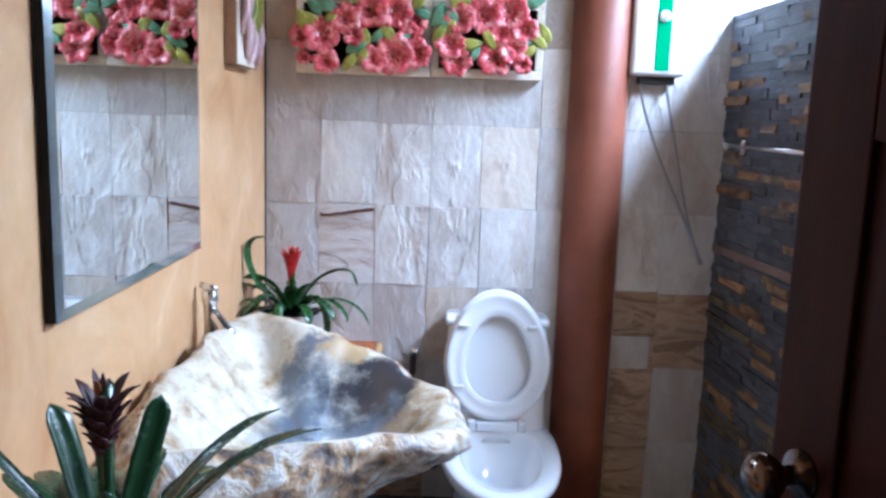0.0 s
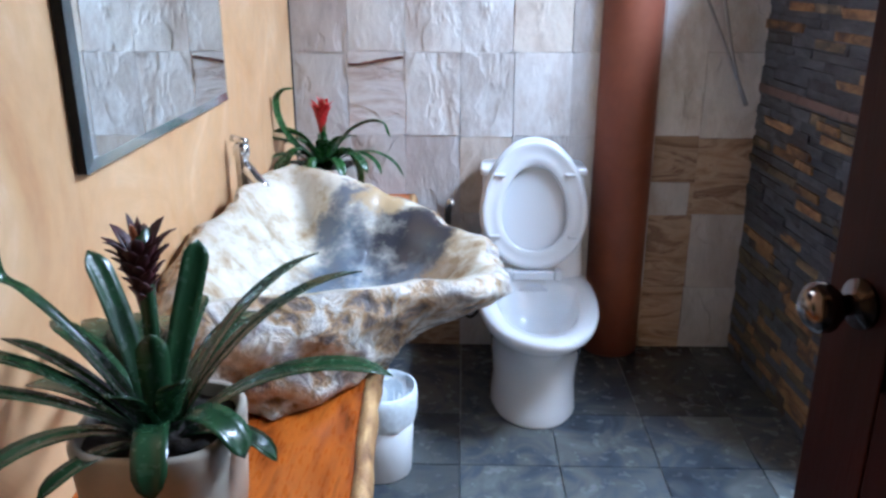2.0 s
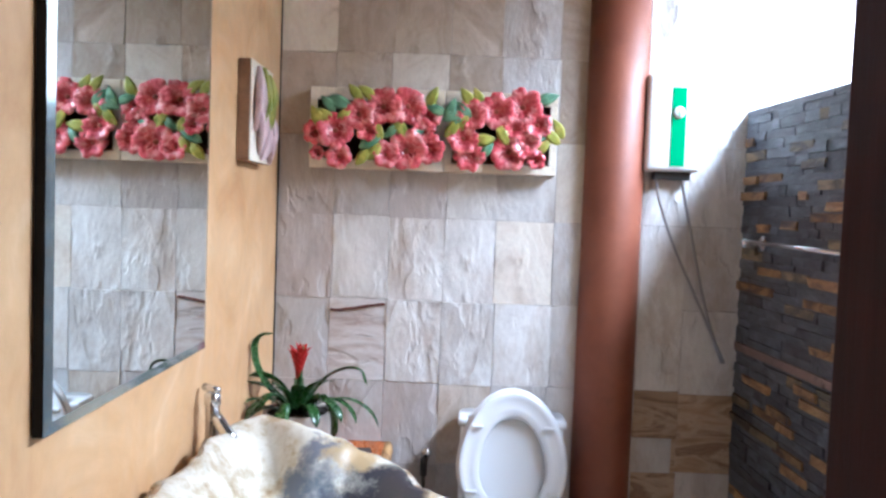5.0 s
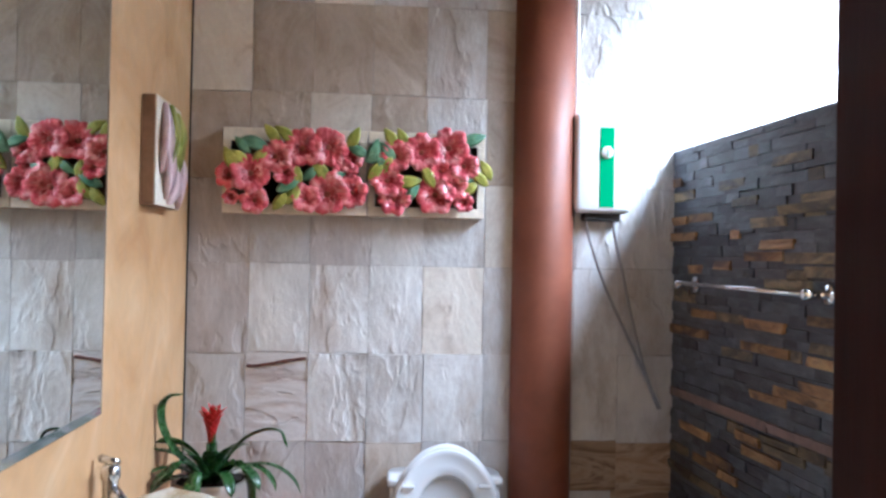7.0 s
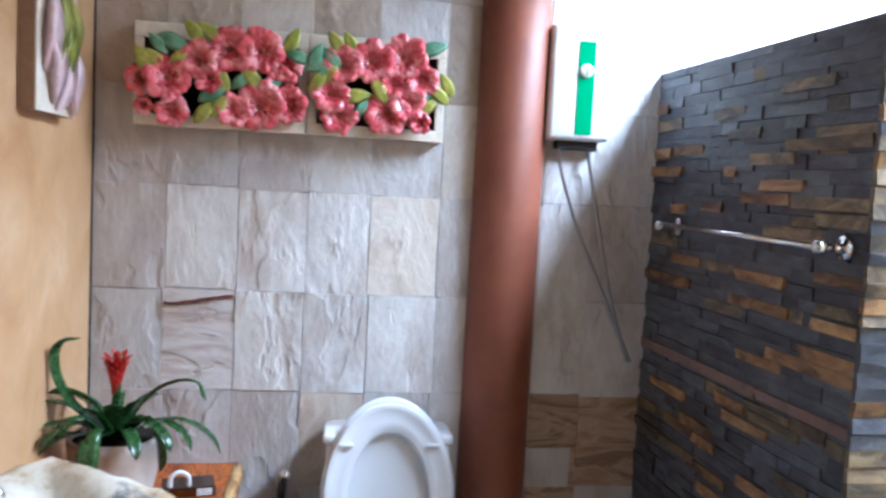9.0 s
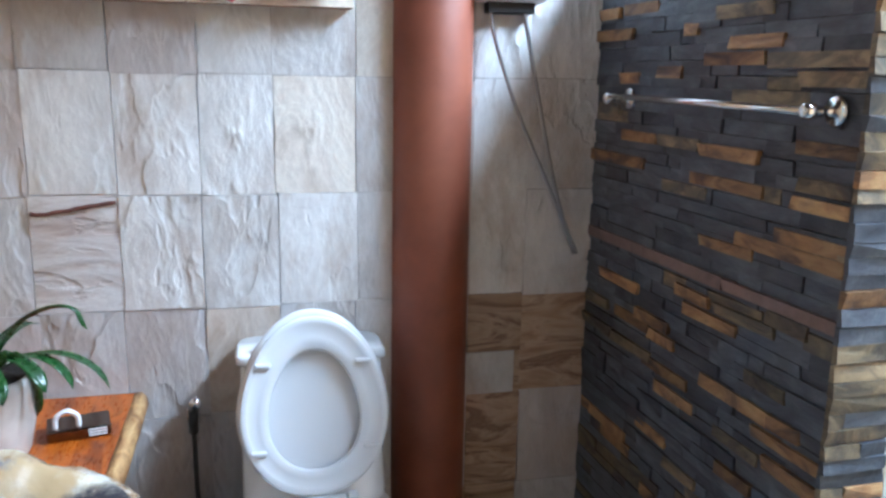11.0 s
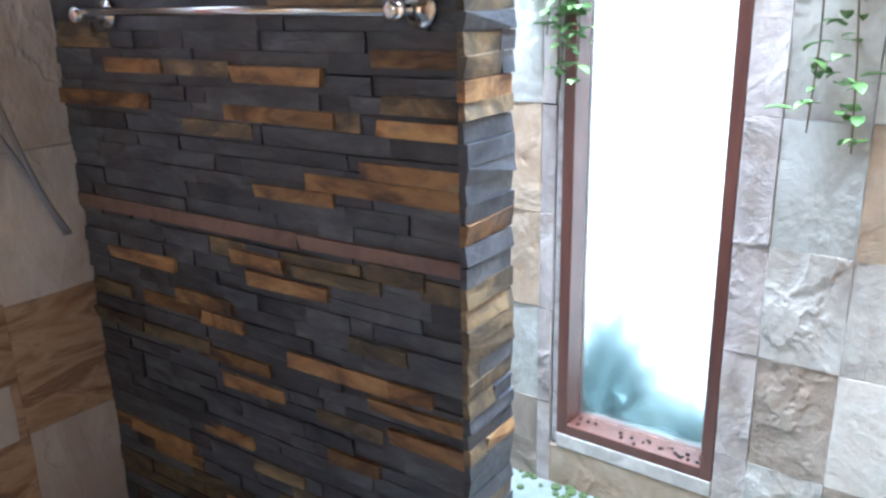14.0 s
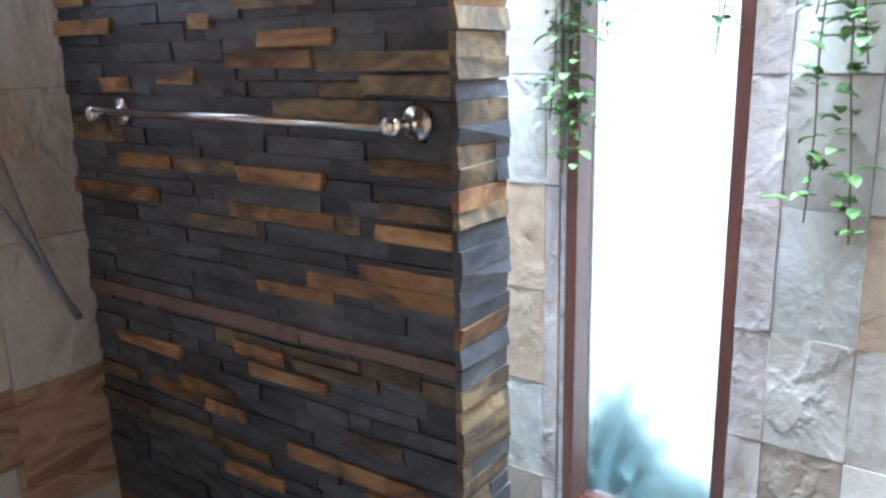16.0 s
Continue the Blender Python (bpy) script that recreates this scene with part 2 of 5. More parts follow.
GREY_HOSE = plain("grey_steel_hose", (0.34, 0.34, 0.36), 0.28, 0.9)
MIRROR = plain("silvered_glass", (0.80, 0.86, 0.86), 0.015, 1.0)
MIRROR_EDGE = plain("bevelled_glass_edge", (0.55, 0.62, 0.63), 0.10, 0.8)
LINER = surface("bin_liner", [(0.3, (0.68, 0.74, 0.78)), (0.7, (0.80, 0.85, 0.88))], scale=14, rough=0.35, bump=0.5)
CANVAS = surface("cream_canvas", [(0.3, (0.74, 0.66, 0.53)), (0.7, (0.82, 0.75, 0.63))], scale=9, rough=0.7, bump=0.2)
CANVAS_SIDE = surface("raw_frame_wood", [(0.3, (0.20, 0.11, 0.06)), (0.7, (0.32, 0.19, 0.11))], scale=9, rough=0.7, bump=0.2)
PETAL = surface("pink_petal", [(0.3, (0.46, 0.03, 0.05)), (0.48, (0.71, 0.115, 0.14)), (0.66, (0.86, 0.37, 0.38))], scale=22, rough=0.24, bump=0.3, fine=90, grain=0.14, coat=0.5)
PETAL_INNER = surface("deep_pink_petal", [(0.3, (0.30, 0.018, 0.028)), (0.5, (0.50, 0.058, 0.07)), (0.7, (0.72, 0.21, 0.21))], scale=26, rough=0.24, bump=0.3, fine=90, grain=0.14, coat=0.5)
PETAL_PALE = surface("pale_pink_petal", [(0.3, (0.68, 0.45, 0.46)), (0.7, (0.84, 0.67, 0.66))], scale=25, rough=0.35, bump=0.3)
LIME = surface("lime_painted_leaf", [(0.3, (0.20, 0.26, 0.03)), (0.7, (0.52, 0.47, 0.10))], scale=25, rough=0.35, bump=0.3)
FERN = surface("green_painted_leaf", [(0.3, (0.07, 0.20, 0.11)), (0.7, (0.22, 0.40, 0.24))], scale=25, rough=0.35, bump=0.3)
STAMEN = plain("flower_eye", (0.30, 0.05, 0.03), 0.5)
LEAF_DARK = surface("bromeliad_leaf_dark", [(0.3, (0.013, 0.036, 0.014)), (0.6, (0.025, 0.060, 0.022)), (0.85, (0.05, 0.095, 0.034))], scale=10, rough=0.24, bump=0.15, fine=80, grain=0.15)
LEAF_GREEN = surface("bromeliad_leaf_green", [(0.3, (0.010, 0.034, 0.010)), (0.55, (0.025, 0.076, 0.018)), (0.8, (0.075, 0.165, 0.038))], scale=10, rough=0.28, bump=0.15, fine=80, grain=0.15)
BRACT_DARK = surface("dark_red_bract", [(0.3, (0.025, 0.007, 0.010)), (0.6, (0.075, 0.014, 0.018)), (0.85, (0.20, 0.04, 0.025))], scale=20, rough=0.5, bump=0.3)
BRACT_TIP = plain("rusty_bract_tip", (0.40, 0.13, 0.05), 0.5)
BRACT_RED = surface("scarlet_bract", [(0.3, (0.26, 0.006, 0.008)), (0.7, (0.58, 0.018, 0.012))], scale=20, rough=0.4, bump=0.2)
SOIL = surface("potting_soil", [(0.3, (0.008, 0.005, 0.003)), (0.6, (0.020, 0.011, 0.006)), (0.8, (0.06, 0.04, 0.015))], scale=40, rough=0.95, bump=1.0)
def two_glazes(name, cream, brown, axis, edge, soft):
    """Cream glaze that runs into brown along one axis, with an uneven border."""
    m, n, l, b = nodes_of(name)
    tc, sep, nz = n.new("ShaderNodeTexCoord"), n.new("ShaderNodeSeparateXYZ"), n.new("ShaderNodeTexNoise")
    nz.inputs["Scale"].default_value, nz.inputs["Detail"].default_value = 13.0, 6
    l.new(tc.outputs["Object"], sep.inputs[0])
    l.new(tc.outputs["Object"], nz.inputs["Vector"])
    add = n.new("ShaderNodeMath")
    add.operation = "MULTIPLY_ADD"
    add.inputs[1].default_value = 0.16
    l.new(nz.outputs["Fac"], add.inputs[0])
    l.new(sep.outputs[axis], add.inputs[2])
    cut = n.new("ShaderNodeMapRange")
    cut.inputs[1].default_value, cut.inputs[2].default_value = edge + 0.08 - soft, edge + 0.08 + soft
    l.new(add.outputs[0], cut.inputs[0])
    fine = n.new("ShaderNodeTexNoise")
    fine.inputs["Scale"].default_value, fine.inputs["Detail"].default_value = 30.0, 6
    l.new(tc.outputs["Object"], fine.inputs["Vector"])
    shade = n.new("ShaderNodeMapRange")
    shade.inputs[3].default_value, shade.inputs[4].default_value = 0.78, 1.16
    l.new(fine.outputs["Fac"], shade.inputs[0])
    mix, hsv = n.new("ShaderNodeMix"), n.new("ShaderNodeHueSaturation")
    mix.data_type = "RGBA"
    l.new(cut.outputs[0], mix.inputs[0])
    mix.inputs[6].default_value, mix.inputs[7].default_value = (*brown, 1), (*cream, 1)
    l.new(mix.outputs[2], hsv.inputs["Color"])
    l.new(shade.outputs[0], hsv.inputs["Value"])
    l.new(hsv.outputs[0], b.inputs["Base Color"])
    b.inputs["Roughness"].default_value = 0.3
    return m


POT_CREAM = two_glazes("cream_glaze_brown_foot", (0.42, 0.36, 0.28), (0.10, 0.048, 0.028), 2, 0.115, 0.035)
POT_BROWN = two_glazes("brown_and_cream_glaze", (0.70, 0.67, 0.62), (0.20, 0.105, 0.065), 0, 0.0, 0.03)
VINE_LEAF = surface("vine_leaf", [(0.3, (0.05, 0.13, 0.03)), (0.7, (0.16, 0.28, 0.08))], scale=20, rough=0.5, bump=0.1)
VINE_STEM = plain("vine_stem", (0.12, 0.09, 0.05), 0.8)
MOSS = surface("moss", [(0.3, (0.03, 0.05, 0.015)), (0.7, (0.10, 0.15, 0.05))], scale=40, rough=0.95, bump=1.0)
GARDEN_SLAB = surface("pale_wet_slab", [(0.3, (0.13, 0.16, 0.15)), (0.7, (0.25, 0.28, 0.26))], scale=8, rough=0.4, bump=0.3)
AGAVE = surface("blue_agave", [(0.3, (0.13, 0.22, 0.23)), (0.7, (0.36, 0.50, 0.50))], scale=7, rough=0.6, bump=0.1)
# self-lit white for a panel added behind the pane in place of outdoor daylight
DAYLIGHT, dn, dl, db = nodes_of("daylight_glow")
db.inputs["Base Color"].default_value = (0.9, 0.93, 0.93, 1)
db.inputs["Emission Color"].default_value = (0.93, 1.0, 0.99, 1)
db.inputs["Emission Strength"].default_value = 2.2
GLASS, gn, gl, gb = nodes_of("frosted_glass")
gb.inputs["Base Color"].default_value = (0.93, 0.99, 0.98, 1)
gb.inputs["Transmission Weight"].default_value, gb.inputs["Roughness"].default_value, gb.inputs["IOR"].default_value = 1.0, 0.36, 1.2


def onyx_material():
    """Polished petrified stone: cream ground, slate-blue and brown clouds, tan veins; rough brown crust outside."""
    m, n, l, b = nodes_of("petrified_stone")
    tc = n.new("ShaderNodeTexCoord")
    warp = n.new("ShaderNodeTexNoise")
    warp.inputs["Scale"].default_value, warp.inputs["Detail"].default_value = 6.0, 9
    l.new(tc.outputs["Object"], warp.inputs["Vector"])
    sub = n.new("ShaderNodeVectorMath")
    sub.operation = "MULTIPLY_ADD"
    sub.inputs[1].default_value = (0.30, 0.30, 0.30)
    l.new(warp.outputs["Color"], sub.inputs[0])
    l.new(tc.outputs["Object"], sub.inputs[2])
    ground = n.new("ShaderNodeTexNoise")
    ground.inputs["Scale"].default_value, ground.inputs["Detail"].default_value, ground.inputs["Distortion"].default_value = 9.0, 12, 0.1
    ground.inputs["Roughness"].default_value, warp.inputs["Roughness"].default_value = 0.68, 0.68
    l.new(tc.outputs["Object"], ground.inputs["Vector"])
    ramp = n.new("ShaderNodeValToRGB")
    stops = [(0.33, (0.26, 0.165, 0.08)), (0.42, (0.45, 0.36, 0.24)), (0.52, (0.60, 0.545, 0.44)), (0.66, (0.72, 0.675, 0.585))]
    while len(ramp.color_ramp.elements) < 4:
        ramp.color_ramp.elements.new(0.5)
    for e, (p, c) in zip(ramp.color_ramp.elements, stops):
        e.position, e.color = p, (*c, 1)
    l.new(ground.outputs["Fac"], ramp.inputs[0])
    out = ramp.outputs[0]
    clouds = [((0.04, 0.02, 0.08), 0.19, (0.115, 0.14, 0.175)), ((-0.03, 0.17, 0.17), 0.10, (0.13, 0.15, 0.18)), ((0.13, 0.20, 0.17), 0.12, (0.045, 0.042, 0.048)), ((0.22, 0.06, 0.13), 0.075, (0.26, 0.18, 0.10)), ((-0.02, 0.27, 0.25), 0.06, (0.16, 0.16, 0.18)), ((0.06, 0.28, 0.24), 0.06, (0.42, 0.30, 0.16))]
    for (x, y, z), r, colour in clouds:
        d = n.new("ShaderNodeVectorMath")
        d.operation = "DISTANCE"
        d.inputs[1].default_value = (x + 0.15, y + 0.15, z + 0.15)
        l.new(sub.outputs[0], d.inputs[0])
        mr = n.new("ShaderNodeMapRange")
        mr.inputs[1].default_value, mr.inputs[2].default_value = r * 1.12, r * 0.72
        l.new(d.outputs["Value"], mr.inputs[0])
        mix = n.new("ShaderNodeMix")
        mix.data_type = "RGBA"
        mottle = n.new("ShaderNodeMapRange")
        mottle.inputs[1].default_value, mottle.inputs[2].default_value, mottle.inputs[3].default_value, mottle.inputs[4].default_value = 0.68, 0.48, 0.45, 1.0
        l.new(ground.outputs["Fac"], mottle.inputs[0])
        both = n.new("ShaderNodeMath")
        both.operation = "MULTIPLY"
        l.new(mr.outputs[0], both.inputs[0])
        l.new(mottle.outputs[0], both.inputs[1])
        l.new(both.outputs[0], mix.inputs[0])
        l.new(out, mix.inputs[6])
        mix.inputs[7].default_value = (*colour, 1)
        out = mix.outputs[2]
    l.new(out, b.inputs["Base Color"])
    b.inputs["Roughness"].default_value = 0.24
    b.inputs["Coat Weight"].default_value = 0.25
    bp = n.new("ShaderNodeBump")
    bp.inputs["Strength"].default_value, bp.inputs["Distance"].default_value = 0.45, 0.008
    l.new(ground.outputs["Fac"], bp.inputs["Height"])
    l.new(bp.outputs[0], b.inputs["Normal"])
    return m


ONYX = onyx_material()
CRUST = surface("stone_crust", [(0.30, (0.045, 0.036, 0.034)), (0.39, (0.15, 0.11, 0.085)), (0.44, (0.36, 0.22, 0.10)), (0.49, (0.47, 0.39, 0.29)), (0.55, (0.62, 0.58, 0.52)), (0.60, (0.36, 0.325, 0.30)), (0.68, (0.20, 0.165, 0.15)), (0.78, (0.40, 0.28, 0.14))], scale=11, rough=0.28, bump=1.0, fine=30, distort=0.6, grain=0.5, depth=0.04, coat=0.35, ledge=2.2, flow_scale=7.0, flow_detail=2.0)


# ---- building helpers ----
def mesh_of(name, bm, material, smooth=False):
    me = bpy.data.meshes.new(name)
    bmesh.ops.recalc_face_normals(bm, faces=bm.faces[:])
    bm.to_mesh(me)
    bm.free()
    me.materials.append(material)
    if smooth:
        for p in me.polygons:
            p.use_smooth = True
    return me


def part(name, bm, material, parent=None, label="", smooth=False):
    ob = new(name, mesh_of(name, bm, material, smooth))
    ob.parent = parent
    return tagged(ob, label)


def thing(name, at, label, category, group="", turn=0.0):
    ob = new(name)
    ob.empty_display_size = 0.05
    ob.matrix_world = pose(*at, 0, 0, turn)
    return tagged(ob, label, category, group)


def box(x0, x1, y0, y1, z0, z1, bevel=0.0, bm=None, segments=2):
    mine = bmesh.new()
    bmesh.ops.create_cube(mine, size=1, matrix=Matrix.Translation(((x0 + x1) / 2, (y0 + y1) / 2, (z0 + z1) / 2)) @ Matrix.Diagonal((x1 - x0, y1 - y0, z1 - z0, 1)))
    if bevel:
        bmesh.ops.bevel(mine, geom=mine.edges[:], offset=bevel, segments=segments, affect="EDGES", profile=0.5)
    if bm is None:
        return mine
    me = bpy.data.meshes.new("temp")
    mine.to_mesh(me)
    mine.free()
    bm.from_mesh(me)
    bpy.data.meshes.remove(me)
    return bm


def loft(rings, cap_start=True, cap_end=True, bm=None, closed=True):
    bm = bm or bmesh.new()
    vs = [[bm.verts.new(p) for p in ring] for ring in rings]
    k = len(rings[0])
    for a, b in zip(vs, vs[1:]):
        for i in range(k if closed else k - 1):
            j = (i + 1) % k
            bm.faces.new((a[i], a[j], b[j], b[i]))
    if cap_start and closed:
        bm.faces.new(vs[0][::-1])
    if cap_end and closed:
        bm.faces.new(vs[-1])
    return bm


def ring(r, z, n=24, cx=0, cy=0, ry=None, power=2.0):
    pts = []
    for i in range(n):
        a = 2 * math.pi * i / n
        c, s = math.cos(a), math.sin(a)
        pts.append((cx + r * math.copysign(abs(c) ** (2 / power), c), cy + (r if ry is None else ry) * math.copysign(abs(s) ** (2 / power), s), z))
    return pts


def turned(profile, n=24, power=2.0):
    return loft([ring(max(r, 0.0004), z, n, power=power) for r, z in profile])


def tube(points, radius, n=8, bm=None, taper=1.0):
    points = [Vector(p) for p in points]
    rings = []
    up = Vector((0.3, 0.2, 1)).normalized()
    for i, p in enumerate(points):
        d = (points[min(i + 1, len(points) - 1)] - points[max(i - 1, 0)]).normalized()
        side = d.cross(up)
        if side.length < 0.05:
            side = d.cross(Vector((1, 0, 0)))
        side.normalize()
        other = side.cross(d)
        r = radius * (1 + (taper - 1) * i / max(1, len(points) - 1))
        rings.append([p + (side * math.cos(2 * math.pi * k / n) + other * math.sin(2 * math.pi * k / n)) * r for k in range(n)])
    return loft(rings, bm=bm)


def smooth_line(points, steps=6):
    """Catmull-Rom line through the points."""
    p = [Vector(v) for v in points]
    p = [p[0] * 2 - p[1], *p, p[-1] * 2 - p[-2]]
    out = []
    for i in range(1, len(p) - 2):
        for s in range(steps):
            t = s / steps
            out.append(0.5 * (2 * p[i] + (p[i + 1] - p[i - 1]) * t + (2 * p[i - 1] - 5 * p[i] + 4 * p[i + 1] - p[i + 2]) * t * t + (3 * p[i] - p[i - 1] - 3 * p[i + 1] + p[i + 2]) * t ** 3))
    out.append(p[-2])
    return out


def strap_leaf(azimuth, length, width, rise, fall, base=(0, 0, 0), fold=0.25, seg=14, tip=0.75, twist=0.0):
    """A strap leaf: climbs at rise degrees and bends to fall degrees along its length."""
    bm = bmesh.new()
    a = radians(azimuth)
    out, side = Vector((math.cos(a), math.sin(a), 0)), Vector((-math.sin(a), math.cos(a), 0))
    p, rows = Vector(base), []
    for i in range(seg + 1):
        t = i / seg
        e = radians(rise + (fall - rise) * t ** 1.35)
        d = out * math.cos(e) + Vector((0, 0, math.sin(e)))
        nrm = out * -math.sin(e) + Vector((0, 0, math.cos(e)))
        w = width * 0.5 * (0.72 + 0.28 * min(1.0, t * 1.6)) * (1.0 if t < tip else max(0.03, 1 - ((t - tip) / (1 - tip)) ** 2.2))
        tw = twist * t
        s2 = side * math.cos(tw) + nrm * math.sin(tw)
        n2 = nrm * math.cos(tw) - side * math.sin(tw)
        f = w * fold
        th = n2 * 0.0007
        rows.append([p - s2 * w + n2 * f + th, p - s2 * w * 0.5 + n2 * f * 0.35 + th, p + th * 1.5, p + s2 * w * 0.5 + n2 * f * 0.35 + th, p + s2 * w + n2 * f + th,
                     p + s2 * w + n2 * f - th, p - th, p - s2 * w + n2 * f - th])
        p = p + d * (length / seg)
    return loft(rows, bm=bm)


def path_leaf(points, width, side, fold=0.4, tip=0.86):
    """A strap leaf along a line of points; side is the way its blade spreads."""
    line = [Vector(p) for p in smooth_line(points, 5)]
    rows, last = [], len(line) - 1
    for i, p in enumerate(line):
        t = i / last
        d = (line[min(i + 1, last)] - line[max(i - 1, 0)]).normalized()
        s = Vector(side)
        s = (s - d * s.dot(d)).normalized()
        n = s.cross(d)
        w = width * 0.5 * (0.7 + 0.3 * min(1.0, t * 1.6)) * (1.0 if t < tip else max(0.03, 1 - ((t - tip) / (1 - tip)) ** 2.4))
        f, th = w * fold, n * 0.0007
        rows.append([p - s * w + n * f + th, p - s * w * 0.5 + n * f * 0.35 + th, p + th * 1.5, p + s * w * 0.5 + n * f * 0.35 + th, p + s * w + n * f + th,
                     p + s * w + n * f - th, p - th, p - s * w + n * f - th])
    return loft(rows)


# ---- structure ----
ROOM_H = 2.75
WEST, EAST, NORTH, SOUTH = -0.645, 2.11, 3.03, 0.24
wall_north = tagged(part("wall_north", box(WEST - 0.15, EAST + 0.2, NORTH + 0.012, NORTH + 0.16, -0.05, 3.2), GROUT), "north wall clad in cleft sandstone tiles", "wall", kind="structure")
wall_west = tagged(part("wall_west", box(WEST - 0.15, WEST, -1.6, NORTH + 0.010, -0.05, ROOM_H + 0.1), OCHRE), "ochre limewashed plaster wall", "wall", kind="structure")
W_Y0, W_Y1, W_Z0, W_Z1 = 1.915, 2.388, 0.19, 2.2
bm = box(EAST + 0.012, EAST + 0.16, -0.2, W_Y0, -0.05, 3.2)
box(EAST + 0.012, EAST + 0.16, W_Y1, NORTH + 0.010, -0.05, 3.2, bm=bm)
box(EAST + 0.012, EAST + 0.16, W_Y0, W_Y1, -0.05, W_Z0, bm=bm)
box(EAST + 0.012, EAST + 0.16, W_Y0, W_Y1, W_Z1, 3.2, bm=bm)
wall_east = tagged(part("wall_east", bm, GROUT), "garden wall clad in rough sandstone tiles", "wall", kind="structure")
bm = box(WEST, -0.36, 0.10, SOUTH, 0, ROOM_H)
box(0.66, EAST + 0.010, 0.10, SOUTH, 0, ROOM_H, bm=bm)
box(-0.36, 0.66, 0.10, SOUTH, 2.1, ROOM_H, bm=bm)
wall_south = tagged(part("wall_south", bm, OCHRE), "ochre plaster wall with the doorway", "wall", kind="structure")
bm = box(WEST - 0.15, EAST + 0.2, -1.75, -1.6, -0.05, ROOM_H + 0.1)
box(EAST + 0.012, EAST + 0.16, -1.6, -0.2, -0.05, ROOM_H + 0.1, bm=bm)
tagged(part("wall_lobby", bm, PLASTER), "plain plaster wall of the lobby", "wall", kind="structure")
floor = tagged(part("floor", box(WEST - 0.15, EAST + 0.2, -1.75, NORTH + 0.16, -0.08, -0.006), FLOOR_GROUT), "dark slate tiled floor", "floor", kind="structure")
bm = box(WEST - 0.15, 1.52, -1.75, NORTH + 0.012, ROOM_H, ROOM_H + 0.12)
box(1.52, EAST + 0.15, -1.75, 1.26, ROOM_H, ROOM_H + 0.12, bm=bm)
tagged(part("ceiling", bm, CEILING_WOOD), "dark boarded ceiling, open above the planting strip", "ceiling", kind="structure")
tagged(part("trim_corner", box(WEST, WEST + 0.005, NORTH - 0.010, NORTH + 0.006, 0, ROOM_H), GROUT_DARK), "thin dark joint in the corner of the tiles", "wall trim", kind="structure")
bm = box(-0.42, -0.36, 0.09, SOUTH + 0.012, 0, 2.1, 0.004)
box(0.66, 0.72, 0.09, SOUTH + 0.012, 0, 2.1, 0.004, bm=bm)
box(-0.42, 0.72, 0.09, SOUTH + 0.012, 2.1, 2.16, 0.004, bm=bm)
tagged(part("trim_doorway", bm, DOOR_WOOD), "dark wooden door frame", "door frame", kind="structure")

# ---- the open door ----
door = thing("door_1", (0.620, 0.275, 0.01), "dark varnished wooden door standing open, with a round knob", "door", turn=102.2)
door["kind"] = "structure"
DW, DT, DH = 0.70, 0.038, 2.05
for x0, x1, z0, z1 in ((0, 0.11, 0, DH), (DW - 0.11, DW, 0, DH)):
    part("stile", box(x0, x1, 0, DT, z0, z1, 0.003), DOOR_WOOD, door)
for z0, z1 in ((0, 0.2), (0.86, 1.0), (1.48, 1.58), (DH - 0.13, DH)):
    part("rail", box(0.11, DW - 0.11, 0.001, DT - 0.001, z0, z1, 0.003), DOOR_WOOD, door)
for z0, z1 in ((0.2, 0.86), (1.0, 1.48), (1.58, DH - 0.13)):
    part("panel", box(0.105, DW - 0.105, 0.010, DT - 0.010, z0 - 0.004, z1 + 0.004, 0.006), DOOR_WOOD, door)
for s in (1, -1):
    y = DT if s > 0 else 0
    k = turned([(0.030, 0), (0.030, 0.006), (0.013, 0.010), (0.011, 0.028), (0.022, 0.036), (0.030, 0.048), (0.029, 0.060), (0.020, 0.069), (0.001, 0.071)], 20)
    bmesh.ops.transform(k, matrix=pose(DW - 0.06, y, 1.085, -90 * s, 0, 0), verts=k.verts[:])
    part("knob", k, BRASS_DARK, door, "polished dark metal knob", True)

# ---- round post ----
post = turned([(0.109, 0), (0.110, 0.4), (0.1095, 1.4), (0.1085, ROOM_H)], 48)
bmesh.ops.translate(post, vec=(0.595, 3.030, 0), verts=post.verts[:])
tagged(part("post", post, POST_PAINT, None, "", True), "round post painted glossy terracotta brown", "post", kind="structure")

# ---- vanity slab ----
vanity = thing("vanity_counter", (0, 0, 0), "honey-coloured wooden slab counter with a natural live edge", "counter")
rows, edge = [], []
for i in range(41):
    y = 0.55 + i * (2.47 / 40)
    e = -0.184 + 0.008 * noise.noise((y * 3.1, 0.2, 0)) + 0.005 * noise.noise((y * 11, 4.2, 0)) + (0.05 if y < 1.6 else 0.0) * (1.6 - y)
    rows.append([(WEST, y, 0.585), (WEST, y, 0.64), (e - 0.028, y, 0.64), (e - 0.026, y, 0.585)])
    j = 0.004 * noise.noise((y * 30, 1.0, 0))
    edge.append([(e - 0.029, y, 0.642), (e - 0.008, y, 0.640 + j), (e + j, y, 0.628), (e + 0.004 + j, y, 0.605), (e - 0.012, y, 0.583), (e - 0.029, y, 0.583)])
part("slab", loft(rows), SLAB_WOOD, vanity)
part("live_edge", loft(edge), BARK, vanity, "pale knotty live edge", True)
for y in (0.60, 2.93):
    part("bracket", box(WEST, -0.24, y - 0.03, y + 0.03, 0.50, 0.585, 0.004), SLAB_WOOD, vanity)

